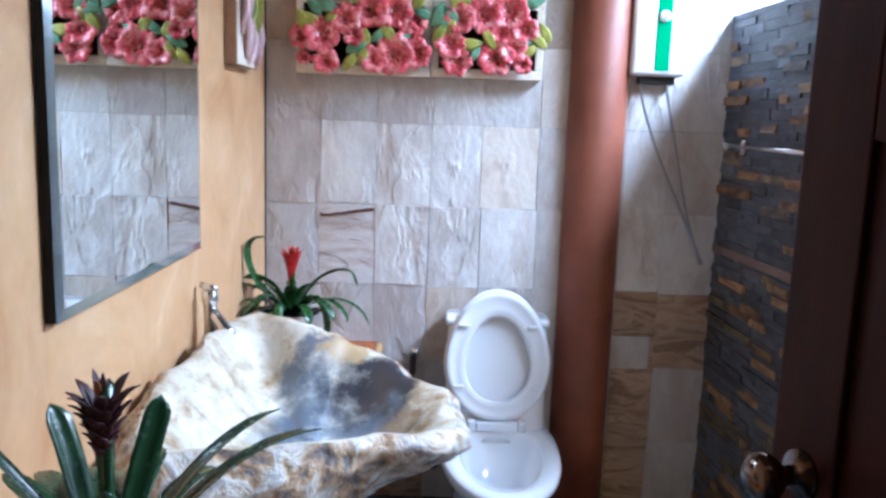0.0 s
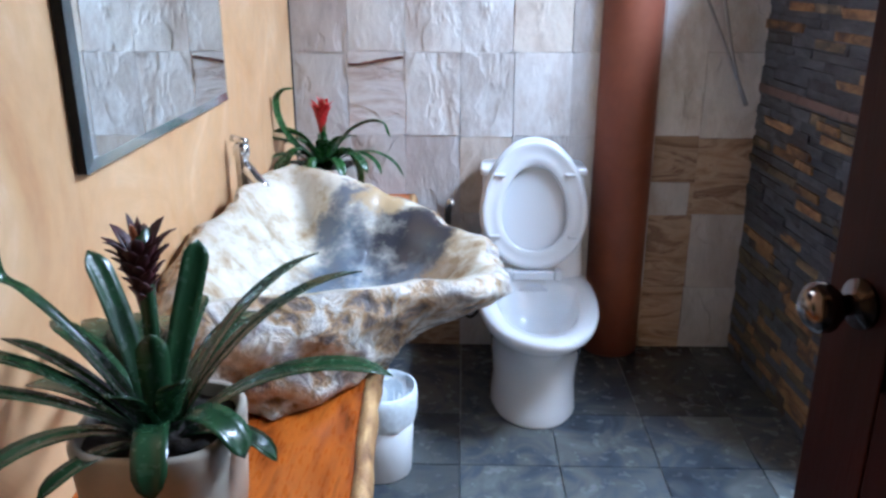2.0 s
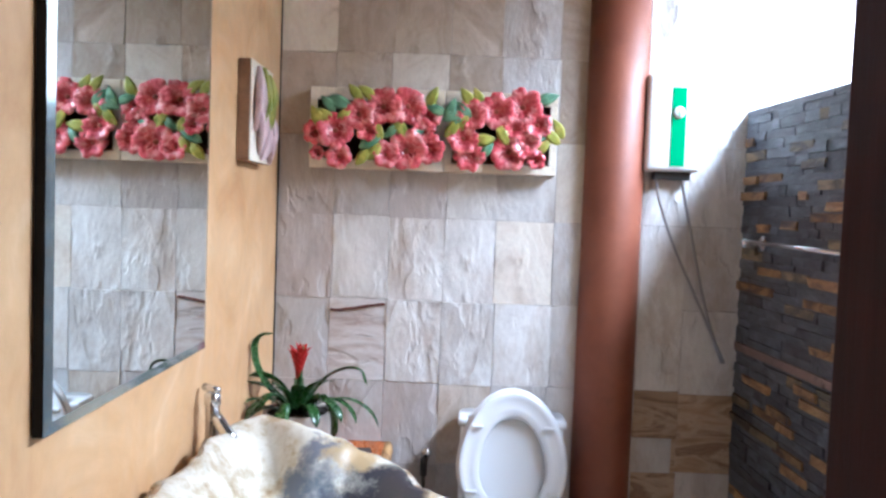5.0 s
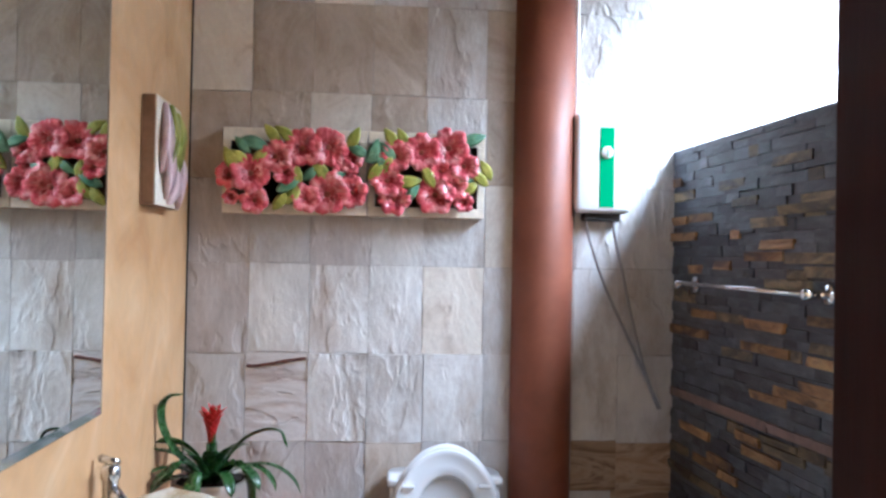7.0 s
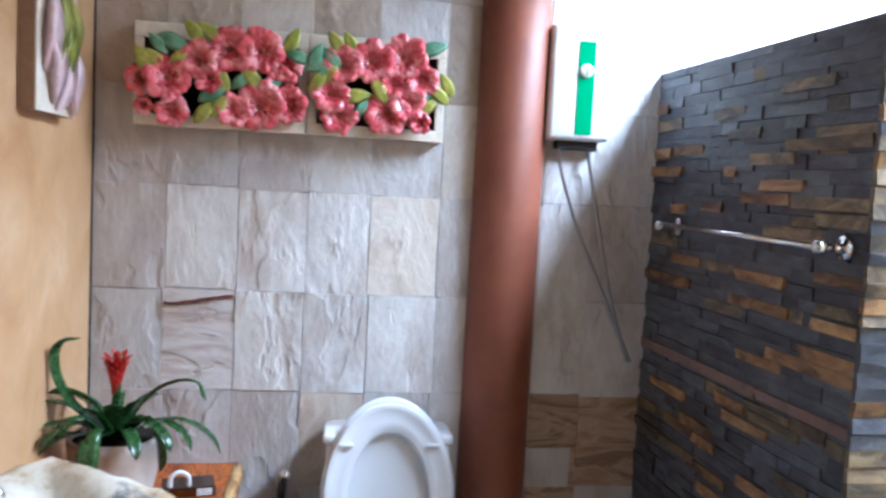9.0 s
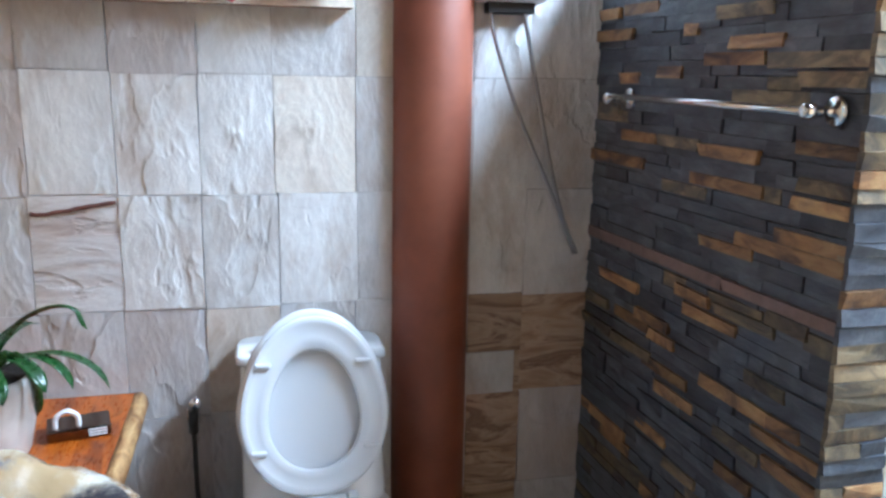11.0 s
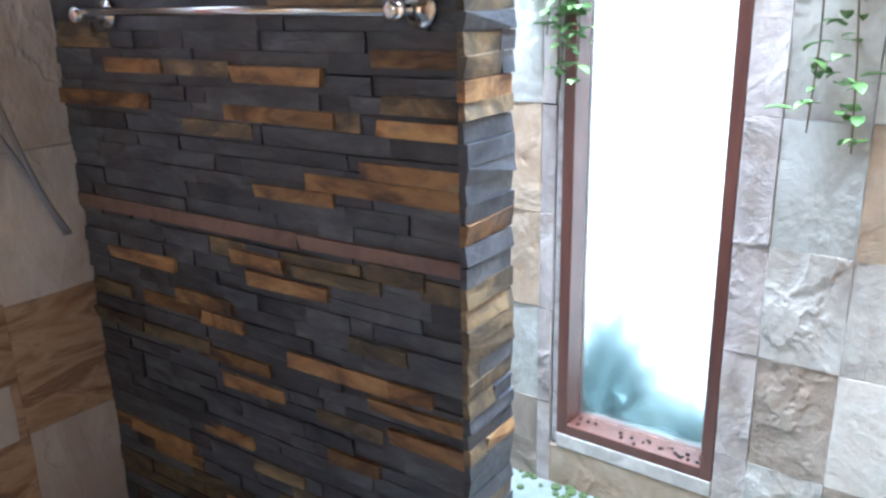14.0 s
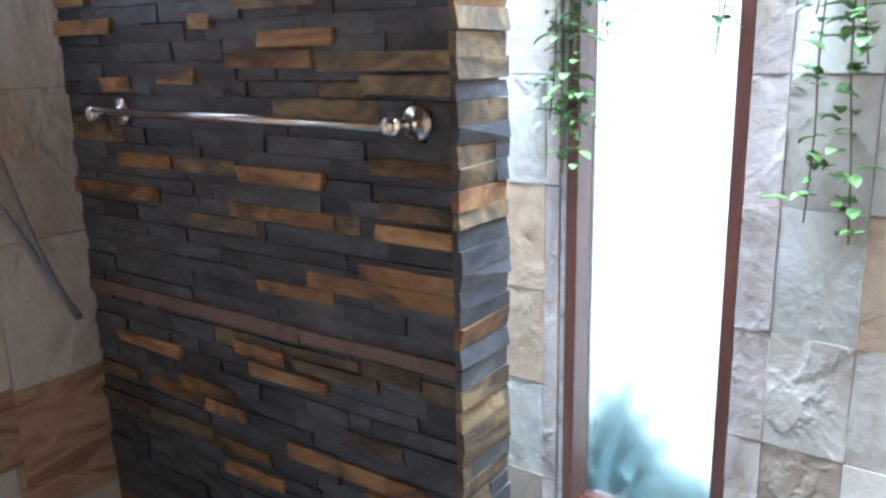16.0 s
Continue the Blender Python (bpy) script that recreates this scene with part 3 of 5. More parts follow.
# ---- boulder wash basin ----
SINK_C = Vector((-0.28, 1.80, 0.64))
RIM = [(0, 0.342, 0.826), (20, 0.330, 0.834), (41, 0.305, 0.84), (62, 0.335, 0.855), (75, 0.335, 0.88), (88, 0.327, 0.912), (101, 0.340, 0.935), (110, 0.385, 0.944), (117, 0.47, 0.938), (124, 0.47, 0.93), (138, 0.39, 0.925), (155, 0.33, 0.922), (170, 0.302, 0.92), (188, 0.315, 0.912), (204, 0.345, 0.90), (220, 0.40, 0.885), (238, 0.46, 0.865), (252, 0.365, 0.858), (279, 0.295, 0.852), (310, 0.285, 0.845), (330, 0.345, 0.834), (343, 0.364, 0.826)]


def rim_at(deg):
    deg %= 360
    for (a0, r0, z0), (a1, r1, z1) in zip(RIM, [*RIM[1:], (360, *RIM[0][1:])]):
        if a0 <= deg <= a1:
            t = (deg - a0) / (a1 - a0)
            t = t * t * (3 - 2 * t)
            return r0 + (r1 - r0) * t, z0 + (z1 - z0) * t - 0.64
    return RIM[0][1], RIM[0][2] - 0.64


def basin_rings(profile, lumps, n=96):
    rings = []
    for s, h in profile:
        pts = []
        for i in range(n):
            deg = 360 * i / n
            r, z = rim_at(deg)
            a = radians(deg)
            under = 1 - 0.52 * max(0.0, math.cos(a - radians(338))) ** 1.6 * max(0.0, (0.9 - h) / 0.9) ** 1.15 if s > 0.6 and lumps > 0.05 else 1.0
            if s > 0.93:  # the front spreads towards its foot
                under *= 1 + 0.36 * max(0.0, math.cos(a - radians(258))) ** 2 * max(0.0, 1 - h)
            x, y, zz = math.cos(a) * r * s * under, math.sin(a) * r * s * under, z * h
            d = noise.fractal((x * 8, y * 8, zz * 11), 0.8, 2.0, 5) * (lumps if lumps < 0.05 else 0.04 + (lumps - 0.04) * min(1.0, max(0.0, 1.02 - h) * 2.5))
            x, y, zz = x * (1 + d * 1.4), y * (1 + d * 1.4), zz + d * 0.12 * (0 if h < 0.05 else 1)
            pts.append((max(x, WEST - SINK_C.x + 0.006), y, max(zz, 0.0)))
        rings.append(pts)
    return rings


basin = thing("wash_basin", SINK_C, "boulder wash basin of polished petrified stone, cream, slate blue and brown", "sink")
inner = basin_rings([(0.02, 0.30), (0.15, 0.31), (0.3, 0.35), (0.45, 0.43), (0.6, 0.56), (0.70, 0.70), (0.78, 0.82), (0.85, 0.92), (0.90, 0.975), (0.94, 0.998), (0.985, 1.002)], 0.04)
part("bowl", loft(inner, True, False), ONYX, basin, "polished hollow with slate-blue clouds", True)
outer = basin_rings([(0.98, 1.0), (1.02, 0.985), (1.05, 0.945), (1.075, 0.89), (1.09, 0.82), (1.095, 0.74), (1.095, 0.66), (1.09, 0.58), (1.08, 0.50), (1.065, 0.42), (1.05, 0.34), (1.03, 0.26), (1.02, 0.18), (1.0, 0.10), (0.975, 0.04), (0.94, 0.0)], 0.085)
part("crust", loft(outer, False, True), CRUST, basin, "rough brown and cream natural outside", True)
drain = turned([(0.026, 0), (0.026, 0.004), (0.016, 0.005), (0.014, 0.001), (0.001, 0.001)], 20)
bmesh.ops.translate(drain, vec=(0, 0, 0.078), verts=drain.verts[:])
part("drain", drain, CHROME, basin, "", True)

# ---- tap ----
tap = thing("tap", (-0.602, 2.125, 0.64), "slim chrome pillar tap behind the basin", "tap")
part("pillar", turned([(0.026, 0), (0.026, 0.008), (0.018, 0.012), (0.0175, 0.345), (0.022, 0.350), (0.022, 0.375), (0.013, 0.382)], 18), CHROME, tap, "", True)
part("spout", tube([(0.004, 0, 0.322), (0.030, -0.018, 0.300), (0.054, -0.031, 0.277), (0.072, -0.043, 0.256)], 0.0165, 14), CHROME, tap, "", True)
part("lever", tube([(0.018, -0.006, 0.386), (0.0, 0.0, 0.389), (-0.026, 0.009, 0.394)], 0.0095, 10), CHROME, tap, "", True)

# ---- bevelled mirror ----
M0, M1, MH, MZ = -0.372, 0.452, 1.16, 1.138
mirror = thing("mirror", (WEST, 1.67, MZ), "tall mirror with a slanted glass rim and black sides", "mirror")
part("backing", box(0.002, 0.0205, M0, M1, 0, MH, 0.002), BLACK, mirror, "black side edge")
bm = bmesh.new()
loft([[(0.0208, M0, 0), (0.0208, M1, 0), (0.0208, M1, MH), (0.0208, M0, MH)], [(0.0245, M0 + 0.022, 0.022), (0.0245, M1 - 0.022, 0.022), (0.0245, M1 - 0.022, MH - 0.022), (0.0245, M0 + 0.022, MH - 0.022)]], True, False, bm=bm)
part("bevel", bm, MIRROR_EDGE, mirror, "bevelled glass rim")
part("glass", box(0.0212, 0.0247, M0 + 0.0221, M1 - 0.0221, 0.0221, MH - 0.0221), MIRROR, mirror)


RELIEF_GROUND = surface("dark_green_ground", [(0.3, (0.022, 0.028, 0.018)), (0.5, (0.09, 0.095, 0.045)), (0.7, (0.34, 0.28, 0.18))], scale=14, rough=0.6, bump=0.2)


# ---- flower reliefs ----
def flower(x, y, z, r, parent, seed, lean=(0.0, 0.0)):
    """A ruffled blossom: a wide outer whorl, a smaller inner one and a dark throat; lean tips its rim sideways and up."""
    rnd = random.Random(seed)
    whorls = []
    for layer, (count, size, base, rise) in enumerate(((6, 1.0, 0.010, 0.024), (5, 0.60, 0.008, 0.017))):
        bm = bmesh.new()
        turn, o = rnd.uniform(0, 6.28), Vector((seed * 3.1, layer * 7.7, 0))
        rings, n = [], 60
        for j in range(8):
            t = j / 7
            pts = []
            for i in range(n):
                a = 2 * math.pi * i / n
                lobe = abs(math.sin((a + turn) * count / 2))
                reach = r * size * (0.80 + 0.20 * lobe ** 0.6 + 0.10 * noise.noise(o + Vector((math.cos(a) * 2, math.sin(a) * 2, 0))))
                frill = noise.noise(o + Vector((math.cos(a) * 7, math.sin(a) * 7, t * 1.5)))
                d = reach * (0.10 + 0.90 * t) * (1 + 0.07 * frill * t)
                crimp = math.sin(a * 17 + 9 * frill) * 0.0045 * t * t
                h = base + rise * math.sin(t ** 1.25 * 2.25) * (0.80 + 0.20 * lobe) + 0.009 * frill * t + crimp
                px, pz = math.cos(a) * d, math.sin(a) * d
                pts.append((x + px, y - max(0.001, h + px * lean[0] + pz * lean[1]), z + pz))
            rings.append(pts)
        rings += [[(px, py + 0.004, pz) for px, py, pz in rg] for rg in rings[::-1]]
        loft(rings, False, False, bm=bm)
        whorls.append(bm)
    head = part("flower", whorls[0], PETAL, parent, "", True)
    part("inner_petals", whorls[1], PETAL_INNER, head, "darker inner petals", True)
    eye = bmesh.new()
    bmesh.ops.create_uvsphere(eye, u_segments=12, v_segments=8, radius=r * 0.16, matrix=Matrix.Translation((x, y - 0.010, z)) @ Matrix.Diagonal((1, 0.5, 1, 1)))
    part("eye", eye, STAMEN, head, "", True)


def relief_leaf(x, y, z, length, angle, material, parent):
    """A pointed leaf in relief with a sunken midrib."""
    rows, a = [], radians(angle)
    for i in range(9):
        t = i / 8
        w = length * 0.23 * math.sin(math.pi * (0.03 + 0.95 * t ** 0.85)) ** 0.9
        d, h = (t - 0.5) * length, 0.010 + 0.012 * math.sin(t * 3)
        c, s = math.cos(a), math.sin(a)
        row = [(x + c * d - s * w * k, y - h - e, z + s * d + c * w * k) for k, e in ((1, 0.0), (0.5, 0.004), (0, 0.0), (-0.5, 0.004), (-1, 0.0))]
        rows.append([*row, (x + c * d, y - h + 0.008, z + s * d)])
    part("leaf", loft(rows), material, parent, "", True)


def panel(x0, x1, name_label, blooms, leaves, group):
    z0, high, front = 1.654, 0.292, -0.062
    p = thing("flower_relief", ((x0 + x1) / 2, NORTH, z0), name_label, "wall art", group)
    w, mid = (x1 - x0) / 2, (x0 + x1) / 2
    part("canvas_box", box(-w, w, front + 0.006, -0.004, 0, high, 0.003), CANVAS_SIDE, p, "raw wooden sides")
    bm = box(-w, w, front, front + 0.012, 0.0, 0.034, 0.002)
    box(-w, w, front, front + 0.012, high - 0.044, high, 0.002, bm=bm)
    box(-w, -w + 0.026, front + 0.0005, front + 0.012, 0.034, high - 0.044, 0.002, bm=bm)
    box(w - 0.026, w, front + 0.0005, front + 0.012, 0.034, high - 0.044, 0.002, bm=bm)
    part("cream_border", bm, CANVAS, p, "cream painted border")
    part("ground", box(-w + 0.02, w - 0.02, front + 0.006, front + 0.010, 0.03, high - 0.04), RELIEF_GROUND, p, "dark green painted ground")
    for k, (x, z, r) in enumerate(blooms):
        rnd = random.Random(k * 7 + int(w * 1000))
        flower(x - mid + 0.025, front - 0.004 - 0.004 * (k % 3), z - 0.012 - z0, r * 1.06, p, k + int(w * 1000), (rnd.uniform(-0.16, 0.16), rnd.uniform(-0.22, 0.10)))
    for x, z, length, angle, green in leaves:
        relief_leaf(x - mid + 0.025, front - 0.016, z - 0.012 - z0, length, angle, FERN if green else LIME, p)
    return p


panel(-0.521, -0.034, "cream panel with raised pink flowers and lime leaves",
      [(-0.522, 1.793, 0.046), (-0.434, 1.709, 0.047), (-0.448, 1.8, 0.066), (-0.512, 1.719, 0.027), (-0.334, 1.807, 0.042), (-0.365, 1.858, 0.056), (-0.119, 1.856, 0.048), (-0.278, 1.892, 0.065), (-0.19, 1.896, 0.066), (-0.262, 1.721, 0.05), (-0.107, 1.744, 0.053), (-0.134, 1.811, 0.043), (-0.191, 1.737, 0.071)],
      [(-0.514, 1.846, 0.095, 120, 0), (-0.490, 1.855, 0.085, 150, 0), (-0.433, 1.900, 0.105, -18, 1), (-0.415, 1.862, 0.075, 45, 0), (-0.378, 1.935, 0.085, 130, 0), (-0.335, 1.937, 0.085, 145, 0), (-0.476, 1.895, 0.075, 135, 1), (-0.321, 1.765, 0.095, 30, 1), (-0.345, 1.711, 0.085, 50, 0), (-0.303, 1.732, 0.085, 55, 0), (-0.216, 1.819, 0.095, 130, 0), (-0.162, 1.797, 0.07, 20, 1), (-0.105, 1.927, 0.09, 65, 0), (-0.09, 1.885, 0.08, 160, 1), (-0.245, 1.806, 0.075, 40, 1), (-0.29, 1.80, 0.07, 100, 0)], "flower reliefs on the tiles")
panel(-0.030, 0.374, "cream panel with raised pink flowers and green leaves",
      [(0.037, 1.724, 0.054), (0.010, 1.787, 0.057), (0.039, 1.872, 0.054), (0.193, 1.826, 0.039), (0.275, 1.844, 0.051), (0.127, 1.888, 0.063), (0.222, 1.907, 0.067), (0.273, 1.72, 0.035), (0.235, 1.772, 0.051), (0.178, 1.744, 0.067)],
      [(-0.037, 1.888, 0.09, 70, 1), (0.008, 1.890, 0.08, 135, 1), (-0.014, 1.857, 0.08, 100, 1), (-0.030, 1.865, 0.08, 20, 1), (-0.027, 1.824, 0.09, 50, 0), (0.011, 1.844, 0.07, 65, 0), (0.023, 1.93, 0.09, 125, 0), (0.063, 1.928, 0.09, 115, 0), (0.082, 1.783, 0.10, 10, 0), (0.098, 1.748, 0.07, 50, 1), (0.15, 1.808, 0.09, 120, 0), (0.301, 1.935, 0.10, 20, 1), (0.349, 1.833, 0.08, 120, 0), (0.325, 1.805, 0.085, 140, 0), (0.297, 1.767, 0.08, 45, 0), (0.277, 1.799, 0.07, 0, 1)], "flower reliefs on the tiles")

lily = thing("lily_relief", (WEST, 2.585, 1.645), "small cream canvas with raised pale pink and lime lilies", "wall art")
part("canvas_box", box(0.002, 0.038, -0.138, 0.138, 0, 0.302, 0.003), CANVAS_SIDE, lily, "raw wooden sides")
part("front", box(0.0385, 0.0425, -0.138, 0.138, 0, 0.302, 0.002), CANVAS, lily, "cream painted front")
for y, z, ln, a, m in ((-0.085, 0.19, 0.20, 84, PETAL_PALE), (-0.055, 0.11, 0.18, 100, PETAL_PALE), (-0.01, 0.21, 0.17, 96, LIME), (0.03, 0.17, 0.20, 78, LIME), (0.07, 0.21, 0.15, 104, LIME),
                       (0.02, 0.075, 0.15, 62, PETAL_PALE), (0.065, 0.06, 0.13, 118, PETAL_PALE), (0.09, 0.10, 0.14, 86, PETAL_PALE), (-0.02, 0.14, 0.13, 70, LIME)):
    rows, ang = [], radians(a)
    for i in range(7):
        t = i / 6
        w, d, h = ln * 0.22 * math.sin(math.pi * (0.06 + 0.9 * t)), (t - 0.5) * ln, 0.010 + 0.018 * math.sin(t * 3)
        c, s = math.cos(ang), math.sin(ang)
        rows.append([(0.043 + h, y + c * d - s * w, z + s * d + c * w), (0.038 + h, y + c * d, z + s * d), (0.043 + h, y + c * d + s * w, z + s * d - c * w), (0.034, y + c * d, z + s * d)])
    part("petal", loft(rows), m, lily, "", True)


# ---- plants ----
def bromeliad(name, at, label, leaf_material, leaves, pot_material, pot_r, pot_h, head, power, bent=()):
    p = thing(name, at, label, "potted plant")
    part("pot", turned([(pot_r * 0.74, 0), (pot_r * 0.80, pot_h * 0.04), (pot_r * 0.94, pot_h * 0.45), (pot_r, pot_h * 0.86), (pot_r * 1.01, pot_h * 0.97), (pot_r * 0.97, pot_h), (pot_r * 0.90, pot_h * 0.985), (pot_r * 0.88, pot_h * 0.86), (0.001, pot_h * 0.85)], 36, power), pot_material, p, "glazed pot", True)
    soil = bmesh.new()
    bmesh.ops.create_grid(soil, x_segments=12, y_segments=12, size=pot_r * 0.93)
    for v in soil.verts:
        v.co.z = pot_h * 0.88 + 0.012 * (1 + noise.noise(v.co * 40))
        if v.co.xy.length > pot_r * 0.97:
            v.co.xy *= pot_r * 0.97 / v.co.xy.length
    part("soil", soil, SOIL, p, "dark potting soil")
    for az, ln, w, rise, fall, tw in leaves:
        part("leaf", strap_leaf(az, ln, w, rise, fall, (0.008 * math.cos(radians(az)), 0.008 * math.sin(radians(az)), pot_h * 0.84), twist=tw, tip=0.82), leaf_material, p, "", True)
    for points, width, side in bent:
        part("leaf", path_leaf([(0, 0, pot_h * 0.84), *points], width, side), leaf_material, p, "", True)
    top, red = head
    spike = part("flower_stalk", tube([(0, 0, pot_h * 0.8), (0.003, 0, (pot_h + top) * 0.5), (0.004, 0, top - 0.04)], 0.009, 10, taper=1.3), LEAF_GREEN if red else LEAF_DARK, p, "", True)
    rnd = random.Random(5)
    count = 58
    for k in range(count):
        t = k / (count - 1)
        core = k > count - 13
        z0 = top - 0.150 + 0.095 * t
        rise = 86 - 22 * rnd.random() if core else 84 - 26 * t
        ln = 0.022 + 0.016 * rnd.random() if core else 0.030 + 0.026 * t
        r0 = 0.012 * rnd.random() if core else 0.005 + 0.013 * t
        b = strap_leaf(k * 137.5, ln, 0.010 if core else (0.024 if red else 0.018), rise, rise - (5 if core else 28 if red else 46), (r0 * math.cos(radians(k * 137.5)), r0 * math.sin(radians(k * 137.5)), z0), 0.3, 6, 0.3)
        part("bract", b, BRACT_RED if red else (BRACT_TIP if core and k % 3 == 0 else BRACT_DARK), p, "", True)
    return p


# the last five leaves, at the back, are added to shade the wall
NEAR_LEAVES = [(200, 0.34, 0.036, 54, 0, 0.1), (208, 0.35, 0.034, 44, -8, 0.0), (224, 0.28, 0.042, 40, -58, 0.1), (240, 0.18, 0.032, 30, -30, 0.1), (285, 0.20, 0.042, 66, -92, 0.0), (293, 0.17, 0.040, 88, 80, 0.0), (335, 0.18, 0.046, 66, -88, 0.0), (352, 0.17, 0.034, 34, -66, 0.0), (10, 0.33, 0.042, 42, -30, 0.0), (30, 0.36, 0.044, 58, -4, -0.3), (44, 0.34, 0.036, 62, 4, -0.3), (70, 0.26, 0.034, 50, -20, 0.0), (170, 0.18, 0.032, 60, 40, 0.3), (315, 0.14, 0.044, 74, 40, 0.0), (255, 0.15, 0.042, 70, 30, 0.0), (120, 0.26, 0.034, 50, -20, 0.0), (185, 0.24, 0.034, 56, 20, 0.2), (95, 0.30, 0.036, 38, -10, 0.0), (108, 0.32, 0.036, 28, -20, 0.0), (132, 0.30, 0.036, 36, -15, 0.0), (148, 0.26, 0.034, 46, 0, 0.0), (160, 0.24, 0.034, 28, -20, 0.0)]
bromeliad("bromeliad_plant", (-0.405, 0.95, 0.64), "dark green bromeliad with a maroon flower in a cream pot", LEAF_DARK, NEAR_LEAVES, POT_CREAM, 0.103, 0.262, (0.56, False), 3.2,
          [([(0.012, 0.010, 0.29), (0.026, 0.034, 0.37), (0.038, 0.060, 0.435), (0.046, 0.080, 0.480)], 0.036, (0.8, 0.6, 0)), ([(-0.020, 0.006, 0.29), (-0.045, 0.026, 0.36), (-0.070, 0.046, 0.42), (-0.094, 0.060, 0.470)], 0.036, (0.5, 0.80, 0)), ([(-0.06, 0, 0.325), (-0.115, 0, 0.395), (-0.155, 0, 0.435), (-0.185, 0, 0.455), (-0.190, 0, 0.495), (-0.190, 0, 0.555)], 0.026, (0.3, 0.9, -0.4))])
FAR_LEAVES = [(188, 0.24, 0.028, 82, -20, 1.2), (176, 0.30, 0.036, 60, -58, 0.0), (202, 0.27, 0.036, 50, -76, 0.0), (226, 0.25, 0.036, 60, -80, 0.0), (258, 0.21, 0.040, 52, -90, 0.0), (300, 0.22, 0.034, 58, -82, 0.0), (322, 0.26, 0.034, 60, -78, 0.0), (342, 0.27, 0.031, 56, -86, 0.0), (350, 0.33, 0.028, 46, -76, 0.0), (60, 0.22, 0.034, 64, -30, 0.0), (100, 0.22, 0.034, 66, -30, 0.0), (140, 0.27, 0.034, 62, -60, 0.0), (190, 0.32, 0.030, 58, -40, 0.3), (280, 0.15, 0.050, 76, 40, 0.0), (235, 0.16, 0.044, 72, 20, 0.0), (320, 0.17, 0.044, 74, 30, 0.0), (212, 0.20, 0.040, 40, -60, 0.0)]
bromeliad("bromeliad_plant", (-0.485, 2.70, 0.64), "green bromeliad with a scarlet flower in a brown and cream pot", LEAF_GREEN, FAR_LEAVES, POT_BROWN, 0.112, 0.195, (0.445, True), 2.6,
          [([(-0.07, 0, 0.235), (-0.115, -0.02, 0.295), (-0.142, -0.03, 0.36), (-0.146, -0.03, 0.42), (-0.120, -0.04, 0.452), (-0.075, -0.05, 0.456)], 0.030, (0.55, 0.8, 0)), ([(0.055, 0, 0.270), (0.107, -0.01, 0.325), (0.170, -0.02, 0.350), (0.215, -0.02, 0.337), (0.232, -0.02, 0.290)], 0.028, (0.2, 0.9, -0.4)), ([(-0.02, -0.08, 0.235), (-0.022, -0.125, 0.225), (-0.022, -0.150, 0.165), (-0.022, -0.155, 0.110)], 0.038, (1, 0, 0)), ([(0.07, -0.05, 0.245), (0.105, -0.07, 0.240), (0.128, -0.08, 0.190), (0.130, -0.08, 0.120)], 0.034, (0.8, -0.6, 0)), ([(-0.05, -0.07, 0.255), (-0.085, -0.10, 0.265), (-0.115, -0.115, 0.220)], 0.036, (0.8, -0.6, 0))])

# ---- small things on the counter ----
tray = thing("amenity_basket", (-0.31, 2.79, 0.642), "dark amenity box with a white looped handle", "box", turn=12)
part("body", box(-0.070, 0.070, -0.045, 0.045, 0, 0.028, 0.005), BRASS_DARK, tray, "dark brown box")
part("handle", tube(smooth_line([(-0.05, -0.03, 0.027), (-0.047, -0.03, 0.055), (-0.024, -0.03, 0.068), (-0.002, -0.03, 0.054), (0.0, -0.03, 0.027)]), 0.006, 8), WHITE_PLASTIC, tray, "white looped handle", True)
for k in range(3):
    part("printed_bar", box(0.02, 0.06, -0.0462, -0.0452, 0.005 + k * 0.007, 0.009 + k * 0.007), WHITE_PLASTIC, tray)

# ---- toilet ----
toilet = thing("toilet", (0.248, 2.62, 0), "white one-piece porcelain toilet with its lid raised", "toilet")


def egg(w, front, back, z, n=40, cy=0.0, flat=2.2):
    pts = []
    for i in range(n):
        a = 2 * math.pi * i / n
        c, s = math.cos(a), math.sin(a)
        pts.append((w * math.copysign(abs(c) ** (2 / flat), c), cy + (back if s > 0 else front) * math.copysign(abs(s) ** (2 / flat), s), z))
    return pts


body = loft([egg(0.150, 0.242, 0.36, 0.0), egg(0.154, 0.247, 0.36, 0.012), egg(0.148, 0.238, 0.36, 0.04), egg(0.146, 0.234, 0.36, 0.12), egg(0.154, 0.252, 0.36, 0.20), egg(0.168, 0.30, 0.36, 0.28), egg(0.190, 0.375, 0.36, 0.34), egg(0.204, 0.425, 0.36, 0.375), egg(0.206, 0.430, 0.36, 0.395), egg(0.199, 0.421, 0.355, 0.405),
             egg(0.150, 0.360, 0.13, 0.405), egg(0.140, 0.350, 0.12, 0.392), egg(0.126, 0.325, 0.11, 0.34), egg(0.085, 0.22, 0.07, 0.26), egg(0.045, 0.12, 0.03, 0.235)], True, True)
part("bowl", body, PORCELAIN, toilet, "", True)
tank = loft([egg(0.186, 0.16, 0.13, 0.36, cy=0.265, flat=5), egg(0.186, 0.13, 0.13, 0.42, cy=0.265, flat=5), egg(0.186, 0.06, 0.13, 0.50, cy=0.265, flat=5), egg(0.183, 0.02, 0.13, 0.752, cy=0.265, flat=5)])
part("tank", tank, PORCELAIN, toilet, "", True)
part("tank_lid", loft([egg(0.188, 0.027, 0.135, 0.753, cy=0.265, flat=6), egg(0.194, 0.031, 0.137, 0.758, cy=0.265, flat=6), egg(0.194, 0.031, 0.137, 0.776, cy=0.265, flat=6), egg(0.188, 0.026, 0.133, 0.783, cy=0.265, flat=6)]), PORCELAIN, toilet, "", True)
button = turned([(0.022, 0.783), (0.022, 0.789), (0.018, 0.792), (0.001, 0.792)], 18)
